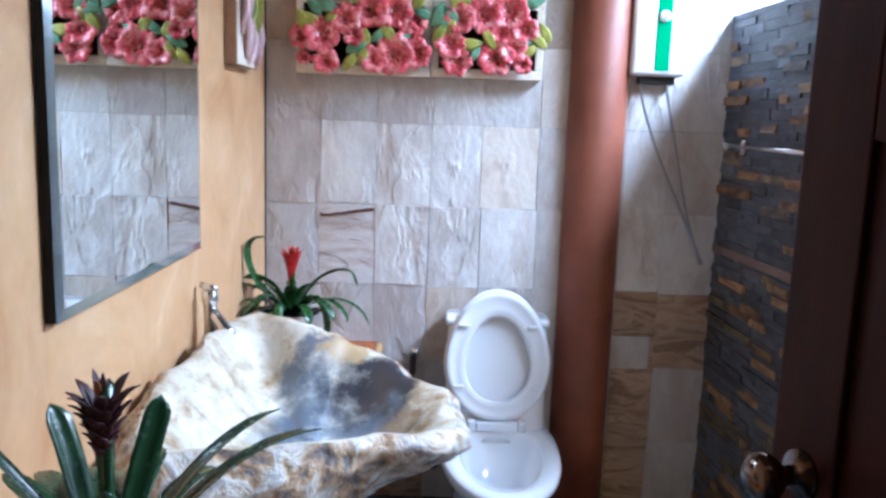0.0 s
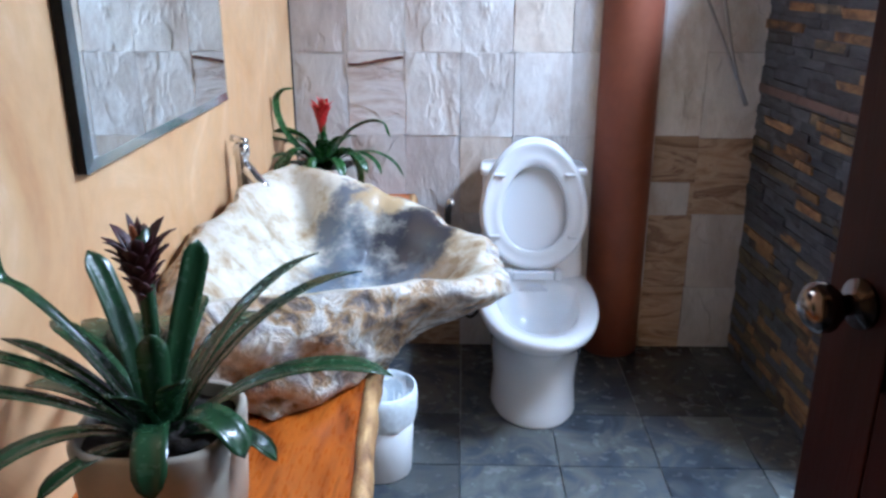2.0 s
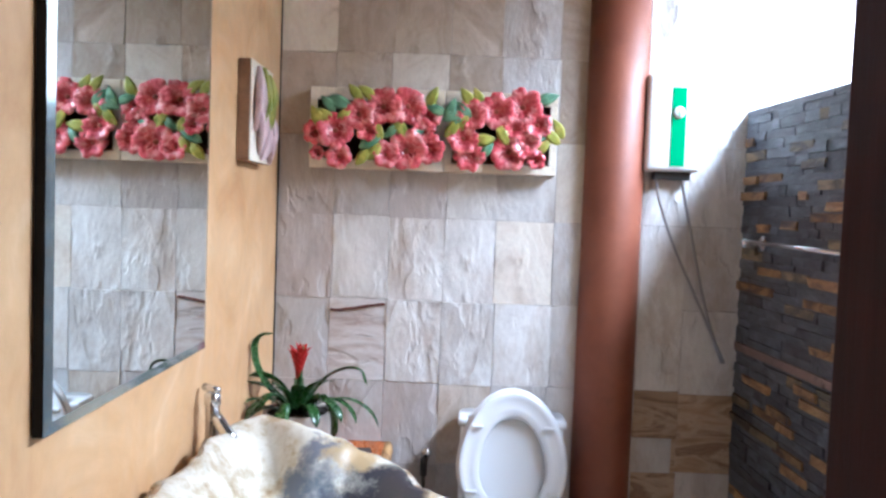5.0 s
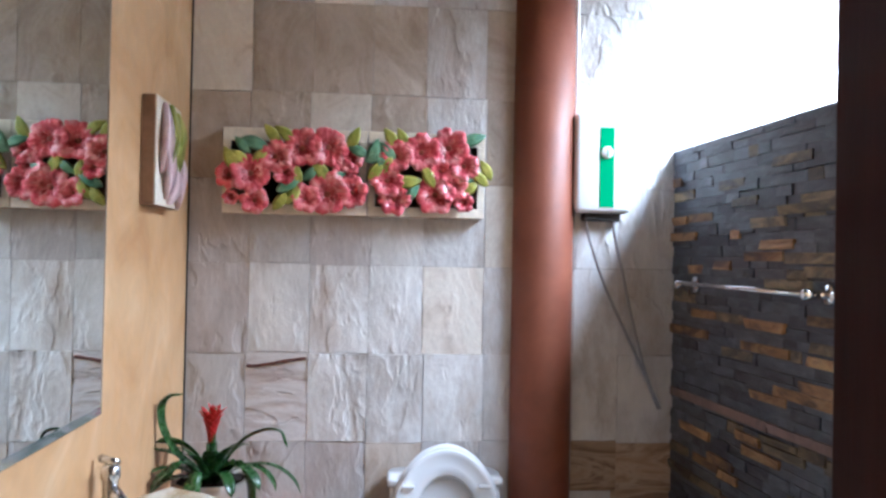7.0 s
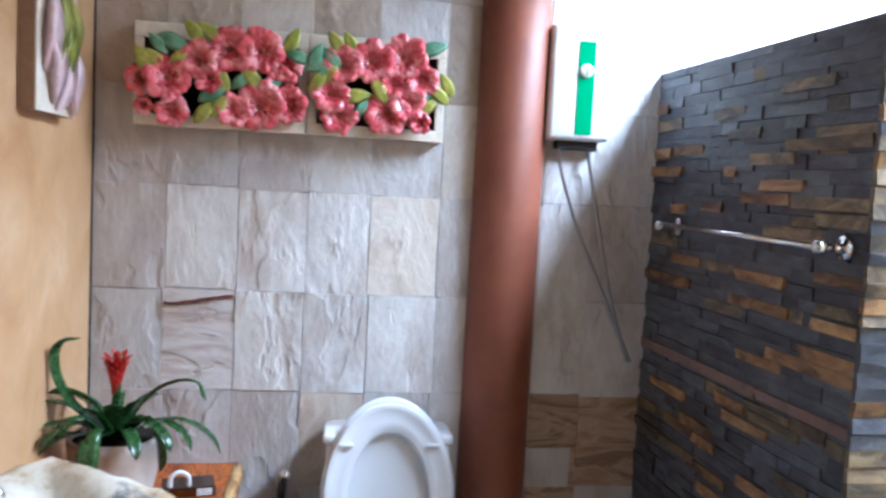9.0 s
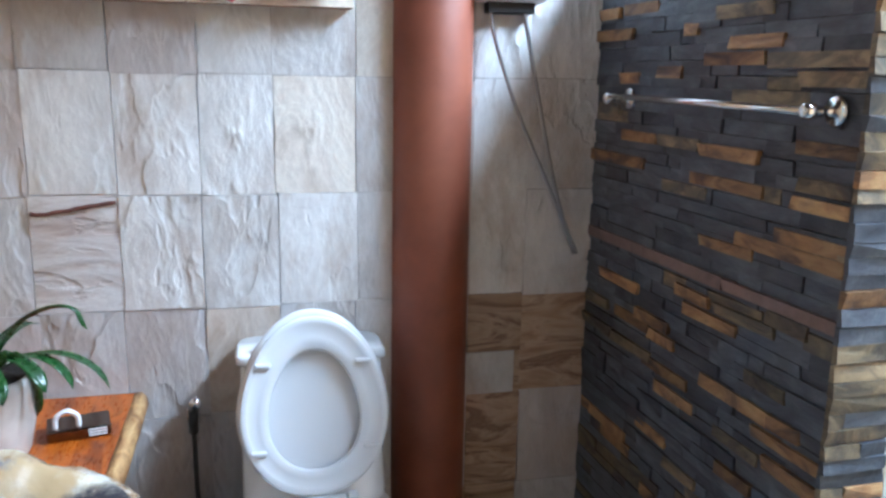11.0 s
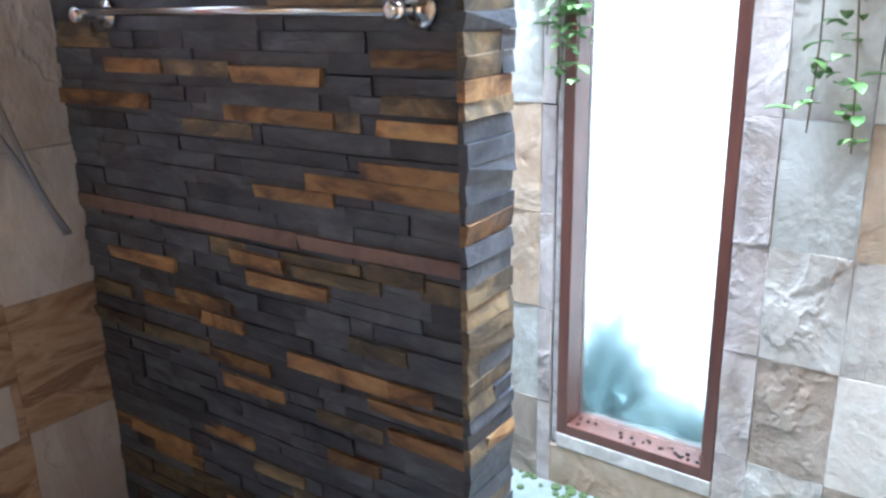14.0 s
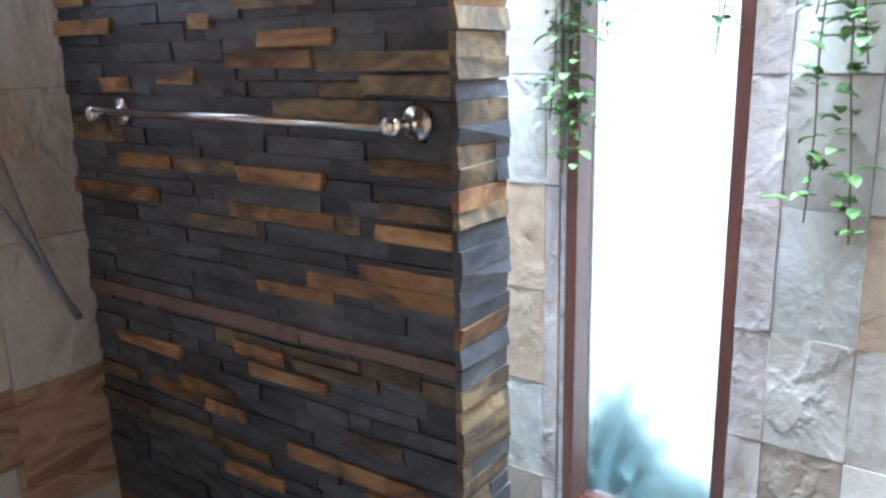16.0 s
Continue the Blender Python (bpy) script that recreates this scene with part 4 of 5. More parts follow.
bmesh.ops.translate(button, vec=(0, 0.33, 0), verts=button.verts[:])
part("flush_button", button, CHROME, toilet, "", True)
tilt = pose(0, 0.125, 0.425, 76.5, 0, 0)


def flip(bm):
    bmesh.ops.transform(bm, matrix=tilt, verts=bm.verts[:])
    return bm


# the raised seat lies against the raised lid; local y runs up the lid, local z points to the room
def seat_ring(w, f, b, z, cy):
    """An egg that narrows towards its free end."""
    return [(x * (1 - 0.11 * max(0.0, y - cy) / f), y, zz) for x, y, zz in egg(w, b, f, z, 56, cy, 2.1)]


lid = loft([seat_ring(0.02, 0.03, 0.03, -0.016, 0.21), seat_ring(0.11, 0.17, 0.13, -0.013, 0.21), seat_ring(0.160, 0.235, 0.190, -0.008, 0.225), seat_ring(0.180, 0.244, 0.205, -0.003, 0.225), seat_ring(0.192, 0.257, 0.214, -0.006, 0.225), seat_ring(0.197, 0.262, 0.217, -0.014, 0.225), seat_ring(0.194, 0.259, 0.215, -0.024, 0.225), seat_ring(0.180, 0.245, 0.203, -0.030, 0.225)])
for v in lid.verts:
    v.co.z -= 0.012
part("lid", flip(lid), SEAT_PLASTIC, toilet, "", True)
seat = loft([seat_ring(0.122, 0.180, 0.134, 0.0, 0.208), seat_ring(0.117, 0.175, 0.129, 0.008, 0.208), seat_ring(0.122, 0.180, 0.134, 0.015, 0.208), seat_ring(0.142, 0.202, 0.160, 0.011, 0.215), seat_ring(0.170, 0.226, 0.194, 0.014, 0.225), seat_ring(0.183, 0.239, 0.208, 0.020, 0.225), seat_ring(0.189, 0.245, 0.213, 0.015, 0.225), seat_ring(0.189, 0.245, 0.213, 0.002, 0.225), seat_ring(0.180, 0.236, 0.205, -0.003, 0.225), seat_ring(0.122, 0.180, 0.134, 0.0, 0.208)], False, False)
for v in seat.verts:
    v.co.z -= 0.008
seat_ob = part("seat", flip(seat), SEAT_PLASTIC, toilet, "", True)
for sx, yy in ((-0.126, 0.35), (0.126, 0.35), (-0.142, 0.13), (0.142, 0.13)):
    b = box(sx - 0.020, sx + 0.020, yy - 0.006, yy + 0.006, 0.003, 0.018, 0.004)
    part("buffer", flip(b), SEAT_PLASTIC, seat_ob)
part("hinge_bar", box(-0.075, 0.075, 0.10, 0.128, 0.404, 0.436, 0.006), SEAT_PLASTIC, toilet)
for s in (-1, 1):
    part("hinge", box(s * 0.09 - 0.014, s * 0.09 + 0.014, 0.098, 0.134, 0.402, 0.440, 0.006), SEAT_PLASTIC, toilet)

# ---- bidet spray ----
spray = thing("bidet_spray", (-0.065, NORTH, 0.40), "black and chrome bidet spray hanging on the tiles", "bidet spray")
part("holder", box(-0.016, 0.016, -0.05, 0.0, 0.16, 0.20, 0.004), CHROME, spray)
part("grip", tube([(0, -0.045, 0.13), (0, -0.05, 0.17), (0.004, -0.055, 0.205)], 0.013, 12), RUBBER, spray, "black grip", True)
part("nozzle", tube([(0.004, -0.055, 0.205), (0.008, -0.070, 0.228), (0.012, -0.098, 0.232)], 0.016, 12), CHROME, spray, "chrome nozzle", True)
part("hose", tube(smooth_line([(0, -0.045, 0.13), (0.01, -0.05, -0.12), (0.08, -0.06, -0.25), (0.13, -0.04, -0.22), (0.14, -0.0, -0.20)]), 0.007, 8), RUBBER, spray, "black hose", True)

# ---- waste bin ----
wbin = thing("waste_bin", (-0.252, 2.15, 0), "white plastic waste bin lined with a folded-over white bag", "bin")
part("bucket", turned([(0.088, 0), (0.092, 0.004), (0.104, 0.27), (0.098, 0.27), (0.086, 0.01), (0.001, 0.008)], 28), WHITE_PLASTIC, wbin, "", True)
lin = []
for r, z, wob in ((0.104, 0.18, 0.006), (0.112, 0.20, 0.007), (0.113, 0.26, 0.004), (0.110, 0.285, 0.002), (0.102, 0.288, 0.002), (0.097, 0.25, 0.003), (0.09, 0.10, 0.003)):
    lin.append([(math.cos(a) * (r + wob * noise.noise((math.cos(a) * 4, math.sin(a) * 4, z * 12))), math.sin(a) * (r + wob * noise.noise((math.cos(a) * 4, math.sin(a) * 4, z * 12))), z + wob * 2 * noise.noise((math.cos(a) * 3, math.sin(a) * 3, 2))) for a in (2 * math.pi * i / 36 for i in range(36))])
part("bin_liner", loft(lin, False, False), LINER, wbin, "crumpled white liner", True)

# ---- water heater and shower hoses ----
heater = thing("water_heater", (0.793, NORTH, 1.685), "white instant water heater with a green front strip", "water heater")
part("case", box(-0.100, 0.100, -0.085, -0.002, 0, 0.35, 0.016, segments=3), WHITE_PLASTIC, heater, "", True)
part("front_strip", box(-0.016, 0.036, -0.0875, -0.0855, 0.018, 0.300, 0.0008), GREEN_PLASTIC, heater, "glossy green strip")
k = turned([(0.021, 0), (0.021, 0.006), (0.017, 0.010), (0.001, 0.010)], 20)
bmesh.ops.transform(k, matrix=pose(0.009, -0.0872, 0.21, 90, 0, 0), verts=k.verts[:])
part("dial", k, WHITE_PLASTIC, heater, "white dial", True)
part("dial_mark", box(0.007, 0.011, -0.0985, -0.0968, 0.196, 0.224), GREEN_PLASTIC, heater)
part("supply_pipe", tube([(-0.085, -0.012, 0.34), (-0.085, -0.012, 1.05)], 0.009, 10), WHITE_PLASTIC, heater, "", True)
part("base_bracket", box(-0.06, 0.07, -0.055, -0.006, -0.028, 0.004, 0.004), RUBBER, heater)
hoses = thing("shower_hose", (0.793, NORTH, 1.68), "slack grey metal shower hose hanging from the heater", "shower hose")
part("hose", tube(smooth_line([(0.037, -0.045, 0.0), (0.064, -0.05, -0.126), (0.103, -0.05, -0.298), (0.150, -0.045, -0.480), (0.192, -0.035, -0.600), (0.236, -0.03, -0.690)]), 0.0055, 8), GREY_HOSE, hoses, "", True)
part("inlet_hose", tube(smooth_line([(-0.055, -0.045, 0.0), (-0.037, -0.05, -0.096), (0.027, -0.045, -0.266), (0.110, -0.04, -0.437), (0.178, -0.035, -0.575), (0.228, -0.03, -0.690)]), 0.005, 8), GREY_HOSE, hoses, "", True)

# ---- towel rail ----
PART = Matrix(((-0.045, -1.0, 0, 1.130), (1.0, -0.045, 0, 2.030), (0, 0, 1, 0), (0, 0, 0, 1)))
rail = new("towel_rail")
rail.matrix_world = PART @ pose(0.03, 0.012, 1.441)
tagged(rail, "chrome towel rail fixed to the slate wall", "towel rail")
part("bar", tube([(0.020, 0.062, 0), (0.778, 0.062, 0.006)], 0.0078, 14), CHROME, rail, "", True)
for x in (0.03, 0.764):
    k = turned([(0.027, 0), (0.027, 0.005), (0.024, 0.008), (0.010, 0.010), (0.009, 0.046), (0.0135, 0.050), (0.0150, 0.060), (0.0135, 0.072), (0.008, 0.076), (0.001, 0.076)], 24)
    bmesh.ops.transform(k, matrix=pose(x, 0, 0, -90, 0, 0), verts=k.verts[:])
    part("mount", k, CHROME, rail, "round chrome mount", True)

# ---- window with plants behind it ----
window = thing("window_1", (EAST, (W_Y0 + W_Y1) / 2, W_Z0), "tall fixed window in a brown wooden frame", "window")
window["kind"] = "structure"
HW, WH = (W_Y1 - W_Y0) / 2, W_Z1 - W_Z0
for y0, y1 in ((-HW, -HW + 0.034), (HW - 0.034, HW)):
    part("jamb", box(-0.006, 0.10, y0, y1, 0, WH, 0.003), FRAME_WOOD, window)
for z0, z1 in ((0, 0.034), (WH - 0.034, WH)):
    part("frame_rail", box(-0.006, 0.10, -HW + 0.034, HW - 0.034, z0, z1, 0.003), FRAME_WOOD, window)
pane = part("pane", box(0.078, 0.083, -HW + 0.034, HW - 0.034, 0.034, WH - 0.034), GLASS, window)
pane.visible_shadow = False
part("mortar_strip", box(-0.002, 0.012, HW, HW + 0.018, -0.035, WH + 0.03, 0.003), GROUT, window, "grey mortar strip")
bm = box(-0.008, 0.012, -HW, HW, -0.045, 0.0, 0.003)
for v in bm.verts:
    v.co.z += 0.006 * noise.noise((v.co.y * 9, 3.0, 0)) if v.co.z < -0.02 else 0.0
part("cement_sill", bm, CEMENT, window, "cream cement edge under the frame")
tagged(part("backdrop", box(2.80, 2.82, 0.8, 4.6, -0.3, 4.0), DAYLIGHT), "glowing white panel standing in for outdoor daylight", "backdrop", kind="structure")
tagged(part("ground", box(EAST + 0.16, 2.80, 0.8, 4.6, -0.3, -0.02), MOSS), "mossy ground outside the window", "ground", kind="structure")
rnd = random.Random(8)
for gx, gy, gs in ((2.38, 2.40, 0.70), (2.48, 2.12, 0.44), (2.62, 2.46, 0.95)):
    agave = thing("agave_plant", (gx, gy, -0.02), "pale blue-green agave outside the window", "plant", "agaves outside the window")
    for k in range(24):
        part("leaf", strap_leaf(k * 137.5 + rnd.uniform(-10, 10), gs * rnd.uniform(0.40, 0.62), 0.085 * gs, 76 - k * 2.2, 60 - k * 5.0, (0, 0, 0.02), 0.45, 8, 0.25), AGAVE, agave, "", True)

litter = bmesh.new()
for k in range(26):
    y = rnd.gauss(-0.12, 0.05) if k % 2 else rnd.uniform(-0.19, 0.19)
    bmesh.ops.create_icosphere(litter, subdivisions=1, radius=rnd.uniform(0.003, 0.007), matrix=Matrix.Translation((EAST + rnd.uniform(0.0, 0.05), (W_Y0 + W_Y1) / 2 + max(-0.19, min(0.19, y)), W_Z0 + 0.0365)) @ Matrix.Diagonal((1.3, 1, 0.45, 1)))
tagged(part("sill_litter", litter, SOIL), "dark crumbs and dead leaves on the window sill", "litter", kind="stuff")

# ---- hanging vines ----


def vine(at, length, lean, count, seed, label):
    r2 = random.Random(seed)
    v = thing("hanging_vine", at, label, "vine", "vines over the planting strip")
    pts, p = [], Vector((0, 0, 0))
    for i in range(9):
        pts.append(p.copy())
        p = p + Vector((r2.uniform(-0.012, 0.012), r2.uniform(-0.02, 0.02) + lean * length / 8, -length / 8))
    part("stem", tube(smooth_line(pts, 3), 0.0022, 5), VINE_STEM, v)
    line = smooth_line(pts, 6)
    for k in range(count):
        q = line[int(r2.random() ** 0.9 * (len(line) - 1))] + Vector((r2.gauss(0, 0.010), r2.gauss(0, 0.016), r2.gauss(0, 0.01)))
        az = r2.uniform(0, 360)
        s = r2.uniform(0.026, 0.060)
        part("leaf", strap_leaf(az, s, s * 0.70, r2.uniform(-20, 50), r2.uniform(-80, -20), q, 0.2, 4, 0.3), VINE_LEAF, v)
    return v


VINES = [(2.06, 1.695, 1.60, 95, 21), (2.05, 1.715, 1.56, 80, 6), (2.04, 1.66, 1.22, 80, 11), (2.03, 1.74, 1.12, 70, 12), (2.05, 1.60, 1.02, 40, 13),
         (2.05, 2.385, 1.50, 95, 22), (2.05, 2.35, 1.52, 85, 1), (2.06, 2.42, 1.36, 70, 2), (2.03, 2.31, 1.16, 50, 15), (2.04, 2.26, 1.16, 44, 16),
         (2.05, 2.20, 1.10, 26, 3), (2.06, 2.02, 1.19, 44, 4), (2.04, 1.96, 1.20, 40, 5), (1.98, 2.50, 0.9, 26, 10)]
for vx, vy, ln, n, seed in VINES:
    vine((vx, vy, 2.72), ln, 0.0, n, seed, "thin climbing vine with small green leaves")

# ---- planting strip floor ----
tagged(part("garden_floor", box(1.27, EAST + 0.012, 1.0, NORTH, 0.0, 0.012, 0.003), GARDEN_SLAB), "pale wet slabs in the open strip", "floor", kind="structure")
moss = bmesh.new()
for k in range(90):
    bmesh.ops.create_icosphere(moss, subdivisions=1, radius=rnd.uniform(0.008, 0.02), matrix=Matrix.Translation((EAST - rnd.random() ** 2 * 0.10 - 0.01, rnd.uniform(1.3, 3.0), 0.014)) @ Matrix.Diagonal((1, 1, 0.5, 1)))
tagged(part("moss", moss, MOSS), "green moss along the foot of the wall", "moss", kind="stuff")


STONE_SEAM = surface("iron_seam", [(0.3, (0.06, 0.02, 0.015)), (0.7, (0.16, 0.06, 0.04))], scale=30, rough=0.7, bump=0.5)


# ---- pieces: sandstone tiles ----
def tile_mesh(seed):
    """A unit cleft tile: x and z from 0 to 1, its face towards -y."""
    r2 = random.Random(seed)
    bm = bmesh.new()
    nx, nz = 3, 4
    o = Vector((seed * 3.7, seed * 1.3, 0))
    grid = []
    for j in range(nz + 1):
        row = []
        for i in range(nx + 1):
            x, z = i / nx, j / nz
            edge = i in (0, nx) or j in (0, nz)
            d = 0.006 + 0.003 * noise.noise(o + Vector((x * 2.5, 0, z * 2.5))) + (0 if edge else r2.uniform(0, 0.002))
            jx = (0.5 - x) * 0.003 + r2.uniform(-0.004, 0.004)
            jz = (0.5 - z) * 0.002 + r2.uniform(-0.0025, 0.0025)
            row.append(bm.verts.new((x + jx, -max(d, 0.002), z + jz)))
        grid.append(row)
    for j in range(nz):
        for i in range(nx):
            bm.faces.new((grid[j][i], grid[j][i + 1], grid[j + 1][i + 1], grid[j + 1][i]))
    rimv = [*grid[0], *[g[-1] for g in grid[1:]], *grid[-1][-2::-1], *[g[0] for g in grid[-2:0:-1]]]
    lip = [bm.verts.new(v.co) for v in rimv]
    back = [bm.verts.new((v.co.x, 0.012, v.co.z)) for v in rimv]
    for i in range(len(rimv)):
        j = (i + 1) % len(rimv)
        bm.faces.new((lip[j], lip[i], back[i], back[j]))
    me = bpy.data.meshes.new("tile")
    bm.to_mesh(me)
    bm.free()
    me.materials.append(STONE_WHITE)
    for p in me.polygons:
        p.use_smooth = abs(p.normal.y) > 0.5
    return me


TILES = [tile_mesh(s) for s in range(7)]
SHADES = {"P": ROUGH_PALE, "M": ROUGH_MAUVE, "G": ROUGH_GREY, "T": ROUGH_TAN, "B": ROUGH_BROWN, "g": STONE_GREY, "w": STONE_WHITE, "m": STONE_MAUVE, "t": STONE_TAN, "s": STONE_STREAK, "c": STONE_CLAY, "b": STONE_BROWN}


def lay_tile(parent, k, m, shade):
    ob = new("tile", TILES[k % len(TILES)])
    ob.parent = parent
    ob.matrix_basis = m
    ob.material_slots[0].link = "OBJECT"
    ob.material_slots[0].material = SHADES[shade]


COLS = [-0.645, -0.437, -0.228, -0.018, 0.172, 0.386, 0.49, 0.71, 0.875, 1.082, 1.29, 1.50, 1.70, 1.91, 2.11]
LEVELS = [0.0, 0.262, 0.565, 0.868, 1.177, 1.484, 1.78, 2.083, 2.40, 2.75]
PATTERN = ["gmbgmgbbggwgwg", "mgmgbggbmwgwgw", "mgmcggmbbgwwgw", "gswwwgmwgwtwgw", "mwwwtgmwgwwgtw", "mgmwwtgwgwgwww", "cctcgctgwwwgww", "tcccgcgwwtgwwg", "gmtgmgtgwwwgww"]
rnd = random.Random(21)
jx = [[0 if c in (0, 14) else rnd.uniform(-0.005, 0.005) for c in range(15)] for _ in range(10)]
jz = [[0 if r in (0, 9) else rnd.uniform(-0.005, 0.005) for _ in range(14)] for r in range(10)]
k = 0
for r, shades in enumerate(PATTERN):
    for c, shade in enumerate(shades):
        x0, x1, z0, z1 = COLS[c] + jx[r][c], COLS[c + 1] + jx[r][c + 1], LEVELS[r] + jz[r][c], LEVELS[r + 1] + jz[r + 1][c]
        if c == 7 and r == 4:
            continue
        if c == 7 and r == 2:
            lay_tile(wall_north, 3, Matrix.Translation((x0, NORTH, z0)) @ Matrix.Diagonal((0.148, 1, 0.130, 1)), "g")
            lay_tile(wall_north, 5, Matrix.Translation((x0 + 0.149, NORTH, z0)) @ Matrix.Diagonal((x1 - x0 - 0.15, 1, 0.130, 1)), "b")
            z0 += 0.131
        if c == 7 and r == 3:
            z1 = LEVELS[5] + jz[5][c]
        g = 0.0006
        lay_tile(wall_north, k + r, Matrix.Translation((x0 + g, NORTH + rnd.uniform(-0.002, 0.002), z0 + g)) @ Matrix.Diagonal((x1 - x0 - 2 * g, 1, z1 - z0 - 2 * g, 1)), shade)
        k += 1

seam = tube(smooth_line([(-0.434, NORTH - 0.006, 1.132), (-0.40, NORTH - 0.008, 1.131), (-0.34, NORTH - 0.009, 1.141), (-0.28, NORTH - 0.008, 1.152), (-0.231, NORTH - 0.006, 1.158)]), 0.006, 6)
for v in seam.verts:
    v.co.z += 0.003 * noise.noise(v.co * 60)
part("seam", seam, STONE_SEAM, wall_north, "dark iron seam across a tile", True)

# garden wall: the same stone, rougher, turned to face the strip
E_COLS = [0.25, 0.46, 0.66, 0.86, 1.06, 1.27, 1.46, 1.642, 1.828, 1.913]
E_COLS2 = [2.409, 2.452, 2.66, 2.86, 3.03]
E_LEVELS = [0.0, 0.285, 0.584, 0.870, 1.178, 1.48, 1.78, 2.08, 2.38, 2.72]
BESIDE_SOUTH, BESIDE_NORTH = "GBGPGPTGG", "BPTTPGTPG"
for cols in (E_COLS, E_COLS2):
    for r in range(len(E_LEVELS) - 1):
        for c in range(len(cols) - 1):
            y0, y1, z0, z1 = cols[c], cols[c + 1], E_LEVELS[r], E_LEVELS[r + 1]
            m = Matrix.Translation((EAST + rnd.uniform(-0.004, 0.002), y1 - 0.0005, z0 + 0.001 + rnd.uniform(-0.0015, 0.0015))) @ pose(0, 0, 0, 0, 0, -90) @ Matrix.Diagonal((y1 - y0 - 0.001, 1.3, z1 - z0 - 0.001, 1))
            shade = "M" if y1 - y0 < 0.1 else BESIDE_SOUTH[r] if y0 == 1.642 else BESIDE_NORTH[r] if y0 == 2.452 else rnd.choice("GTPGBGTt")
            lay_tile(wall_east, k + r * 3, m, shade)
            k += 1
bm = box(EAST - 0.006, EAST + 0.012, W_Y0 - 0.03, W_Y1 + 0.03, 0.0, W_Z0 - 0.046, 0.004)
tagged(part("trim_window_foot", bm, ROUGH_TAN), "rough stone course under the window", "wall trim", kind="structure")

# ---- pieces: floor slates ----
slate_tile = mesh_of("floor_tile", box(0, 1, 0, 1, -0.006, 0.0), FLOOR_SLATE)
fx = [-0.645 + 0.0] + [-0.322 + 0.311 * i for i in range(6)]
fx.append(1.27)
fy = [0.0, 0.32] + [0.627 + 0.3085 * i for i in range(8)]
fy[-1] = 3.03
for i in range(len(fx) - 1):
    for j in range(len(fy) - 1):
        ob = new("floor_tile", slate_tile)
        ob.parent = floor
        ob.matrix_basis = Matrix.Translation((fx[i] + 0.0022, fy[j] + 0.0022, rnd.uniform(0, 0.001))) @ Matrix.Diagonal((fx[i + 1] - fx[i] - 0.0044, fy[j + 1] - fy[j] - 0.0044, 1, 1))

# ---- pieces: split-face slate partition ----
P_LEN, P_TOP = 1.0, 1.917
partition = new("wall_partition", mesh_of("wall_partition", box(0, P_LEN + 0.02, -0.118, 0, -0.05, P_TOP - 0.014), GROUT_DARK))
partition.matrix_world = PART
tagged(partition, "low partition wall faced with split slate strips, dark and rust", "wall", kind="structure")


def strip_mesh(seed):
    r2 = random.Random(seed)
    bm = box(0, 1, 0, 1, 0, 1)
    for v in bm.verts:
        v.co.x += r2.uniform(-0.012, 0.012)
        v.co.z += r2.uniform(-0.06, 0.06)
        if v.co.y > 0.5:
            v.co.y += r2.uniform(-0.30, 0.25)
    return mesh_of("strip", bm, SLATE_DARK)


STRIPS = [strip_mesh(s) for s in range(9)]
rnd = random.Random(77)
# rust, olive and pink strips: from, to, height; the rest is dark
RUST = [(0.92, 1, 1.8), (0.69, 0.86, 1.668), (0.88, 1, 1.663), (0.8, 1, 1.606), (0.51, 0.57, 1.604), (0.22, 0.39, 1.569), (0.27, 0.47, 1.537), (0.56, 0.67, 1.508), (0.76, 0.86, 1.493), (0, 0.16, 1.37), (0.66, 0.83, 1.347), (0.26, 0.47, 1.339), (0.7, 1, 1.28), (0.24, 0.5, 1.271), (0, 0.15, 1.266), (0, 0.19, 1.196), (0.0, 0.31, 1.165), (0.25, 0.44, 1.136), (0.38, 0.52, 1.0), (0.28, 0.48, 0.964), (0.69, 0.91, 0.951), (0.53, 0.69, 0.892), (0.63, 0.81, 0.863), (0.5, 0.62, 0.856), (0.06, 0.15, 0.82), (0.15, 0.39, 0.818), (0, 0.2, 0.778), (0.44, 0.65, 0.777), (0.41, 0.58, 0.73), (0.0, 0.16, 0.727), (0.18, 0.3, 0.644), (0.51, 0.66, 0.597)]
OLIVE = [(0.14, 0.33, 1.8), (0.49, 0.64, 1.761), (0.41, 0.56, 1.701), (0.01, 0.3, 1.663), (0.26, 0.45, 1.633), (0, 0.26, 1.532), (0, 0.17, 1.496), (0.85, 0.96, 1.413), (0.47, 0.65, 1.346), (0, 0.14, 1.302), (0.43, 0.61, 1.241), (0.07, 0.19, 1.026), (0.16, 0.36, 0.997), (0.11, 0.24, 0.882), (0.85, 0.98, 0.864), (0.82, 1, 0.793), (0.61, 0.88, 0.788), (0.17, 0.33, 0.718), (0.37, 0.51, 0.554)]
PINK = [(0.68, 1, 1.056), (0.34, 0.68, 1.056), (0, 0.34, 1.056)]


courses, z = [], 0.0
while z < P_TOP - 0.012:
    h = min(rnd.uniform(0.027, 0.036), P_TOP - z)
    courses.append((z, h))
    z += h


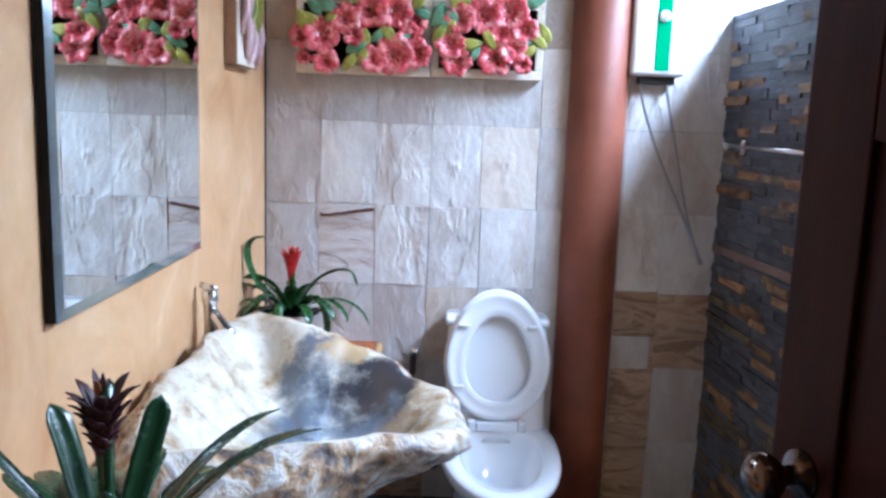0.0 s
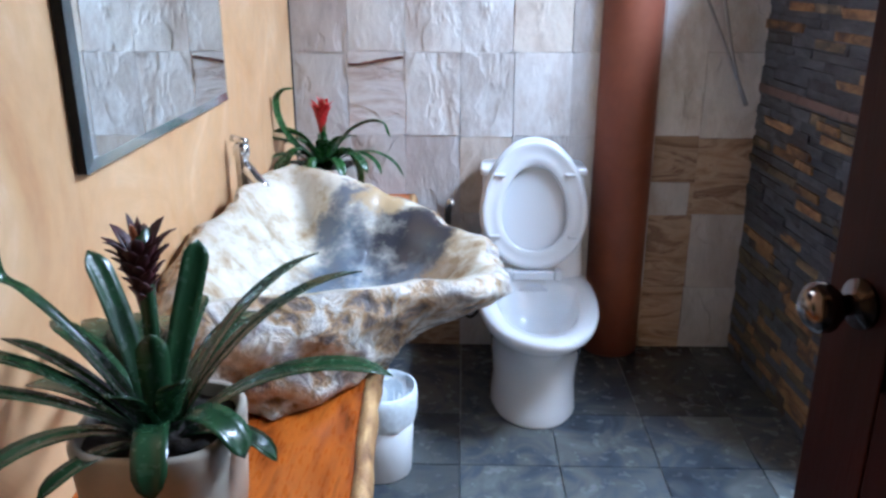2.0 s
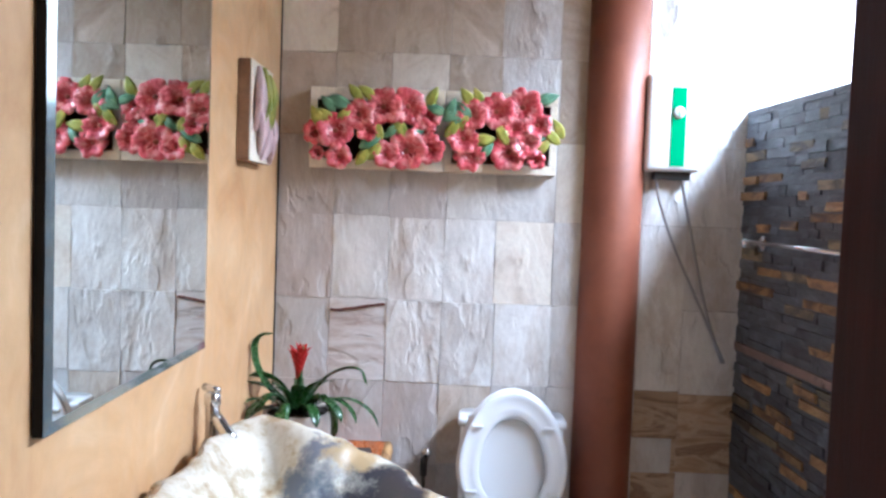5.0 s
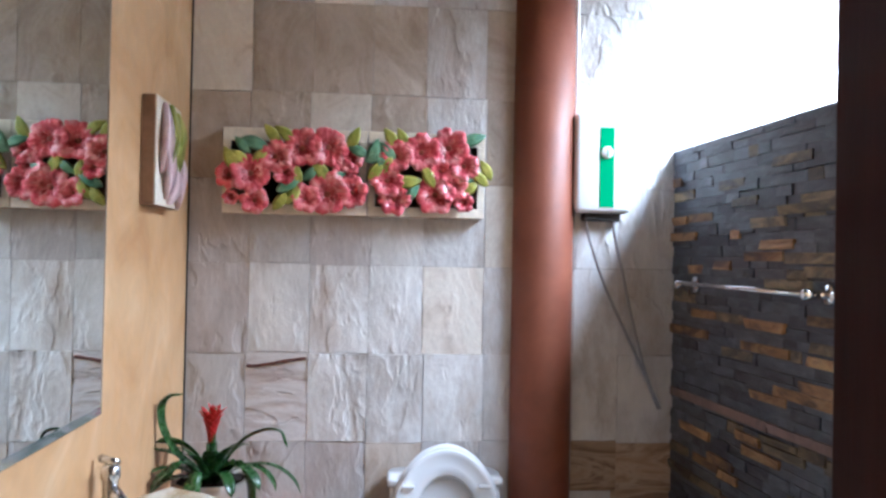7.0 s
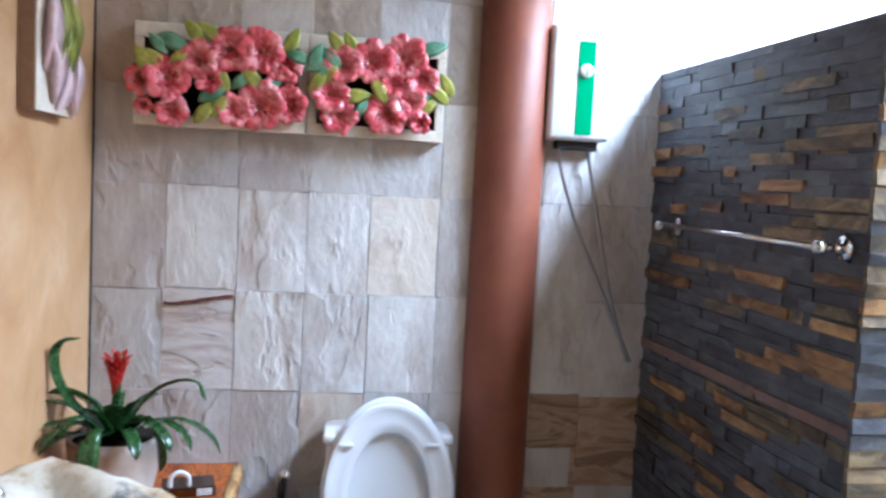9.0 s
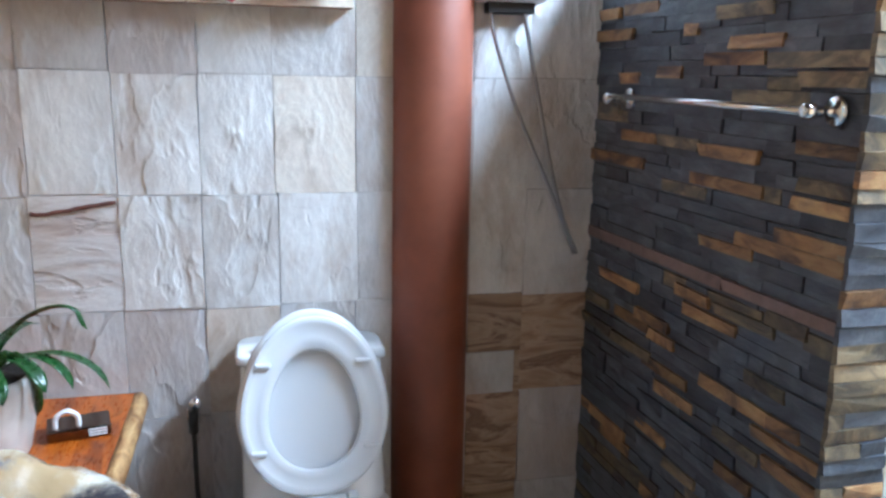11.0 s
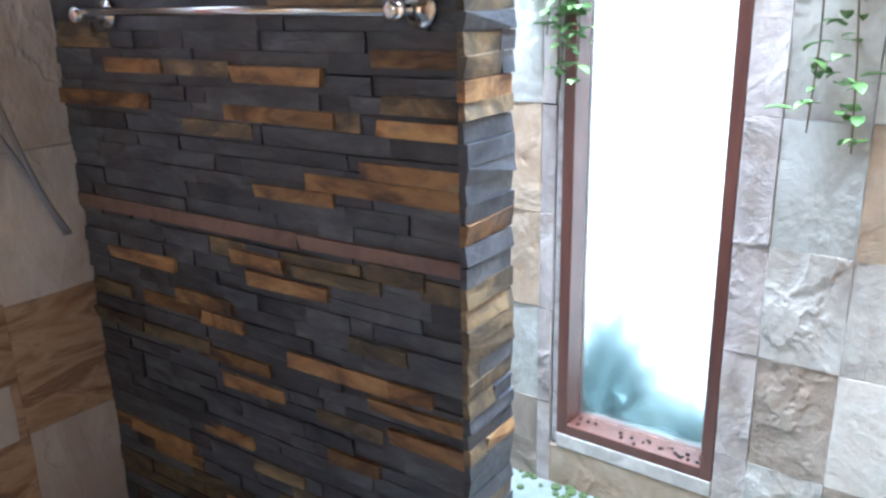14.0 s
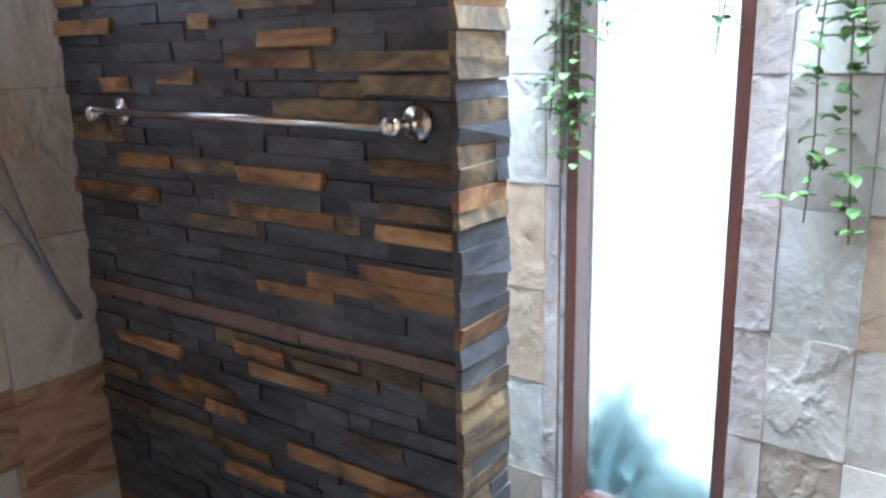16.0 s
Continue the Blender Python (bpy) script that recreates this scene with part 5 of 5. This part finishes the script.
def course_strips(z):
    """The plain strips of one course: from, to, material."""
    out, x = [], 0.0
    while P_LEN - x > 0.004:
        w = rnd.choice((0.06, 0.08, 0.11, 0.15, 0.19, 0.25)) * rnd.uniform(0.85, 1.15)
        if P_LEN - x - w < 0.05:
            w = P_LEN - x
        extra = SLATE_DARK if z > 0.52 else rnd.choice((SLATE_DARK, SLATE_DARK, SLATE_RUST, SLATE_OLIVE))
        out.append((x, x + w, SLATE_OLIVE if rnd.random() < 0.05 else extra))
        x += w
    return out


def lay_strip(parent, k, m, material):
    ob = new("strip", STRIPS[k % len(STRIPS)])
    ob.parent = parent
    ob.matrix_basis = m
    ob.material_slots[0].link = "OBJECT"
    ob.material_slots[0].material = material


low = {SLATE_RUST: bmesh.new(), SLATE_OLIVE: bmesh.new(), SLATE_DARK: bmesh.new()}
k = 0
for z, h in courses:
    for x0, x1, m in course_strips(z):
        t = rnd.uniform(0.004, 0.011)
        if z > 0.5:
            lay_strip(partition, k, Matrix.Translation((x0, 0, z)) @ Matrix.Diagonal((x1 - x0 - 0.0015, t, h - 0.0015, 1)), m)
        else:
            box(x0, x1 - 0.0015, 0, t, z, z + h - 0.0015, bm=low[m])
        k += 1
for m, rows in ((SLATE_RUST, RUST), (SLATE_OLIVE, OLIVE), (SLATE_PINK, PINK)):
    for x0, x1, zc in rows:
        h = rnd.uniform(0.026, 0.0295)
        lay_strip(partition, k, Matrix.Translation((x0, 0, zc - h / 2)) @ Matrix.Diagonal((x1 - x0 - 0.0015, rnd.uniform(0.012, 0.017), h, 1)), m)
        k += 1
for m, bm in low.items():
    tagged(part("low_strips", bm, m, partition), kind="stuff")
for z, h in courses:
    y = -0.128
    n = rnd.choice((1, 1, 1, 2))
    cuts = sorted([0.0, *[rnd.uniform(0.25, 0.75) for _ in range(n - 1)], 1.0])
    for a, b in zip(cuts, cuts[1:]):
        if b - a < 0.05:
            continue
        m = SLATE_DARK if rnd.random() < 0.46 else rnd.choice((SLATE_RUST, SLATE_OLIVE, SLATE_OLIVE))
        lay_strip(partition, k, Matrix.Translation((0, y + a * 0.143, z)) @ pose(0, 0, 0, 0, 0, 90) @ Matrix.Diagonal(((b - a) * 0.143 - 0.001, rnd.uniform(0.011, 0.014), h - 0.0015, 1)), m)
        k += 1
bm = box(0, P_LEN, -0.118, 0.006, P_TOP - 0.016, P_TOP + 0.001, 0.002)
cap = part("coping", bm, SLATE_DARK, partition)
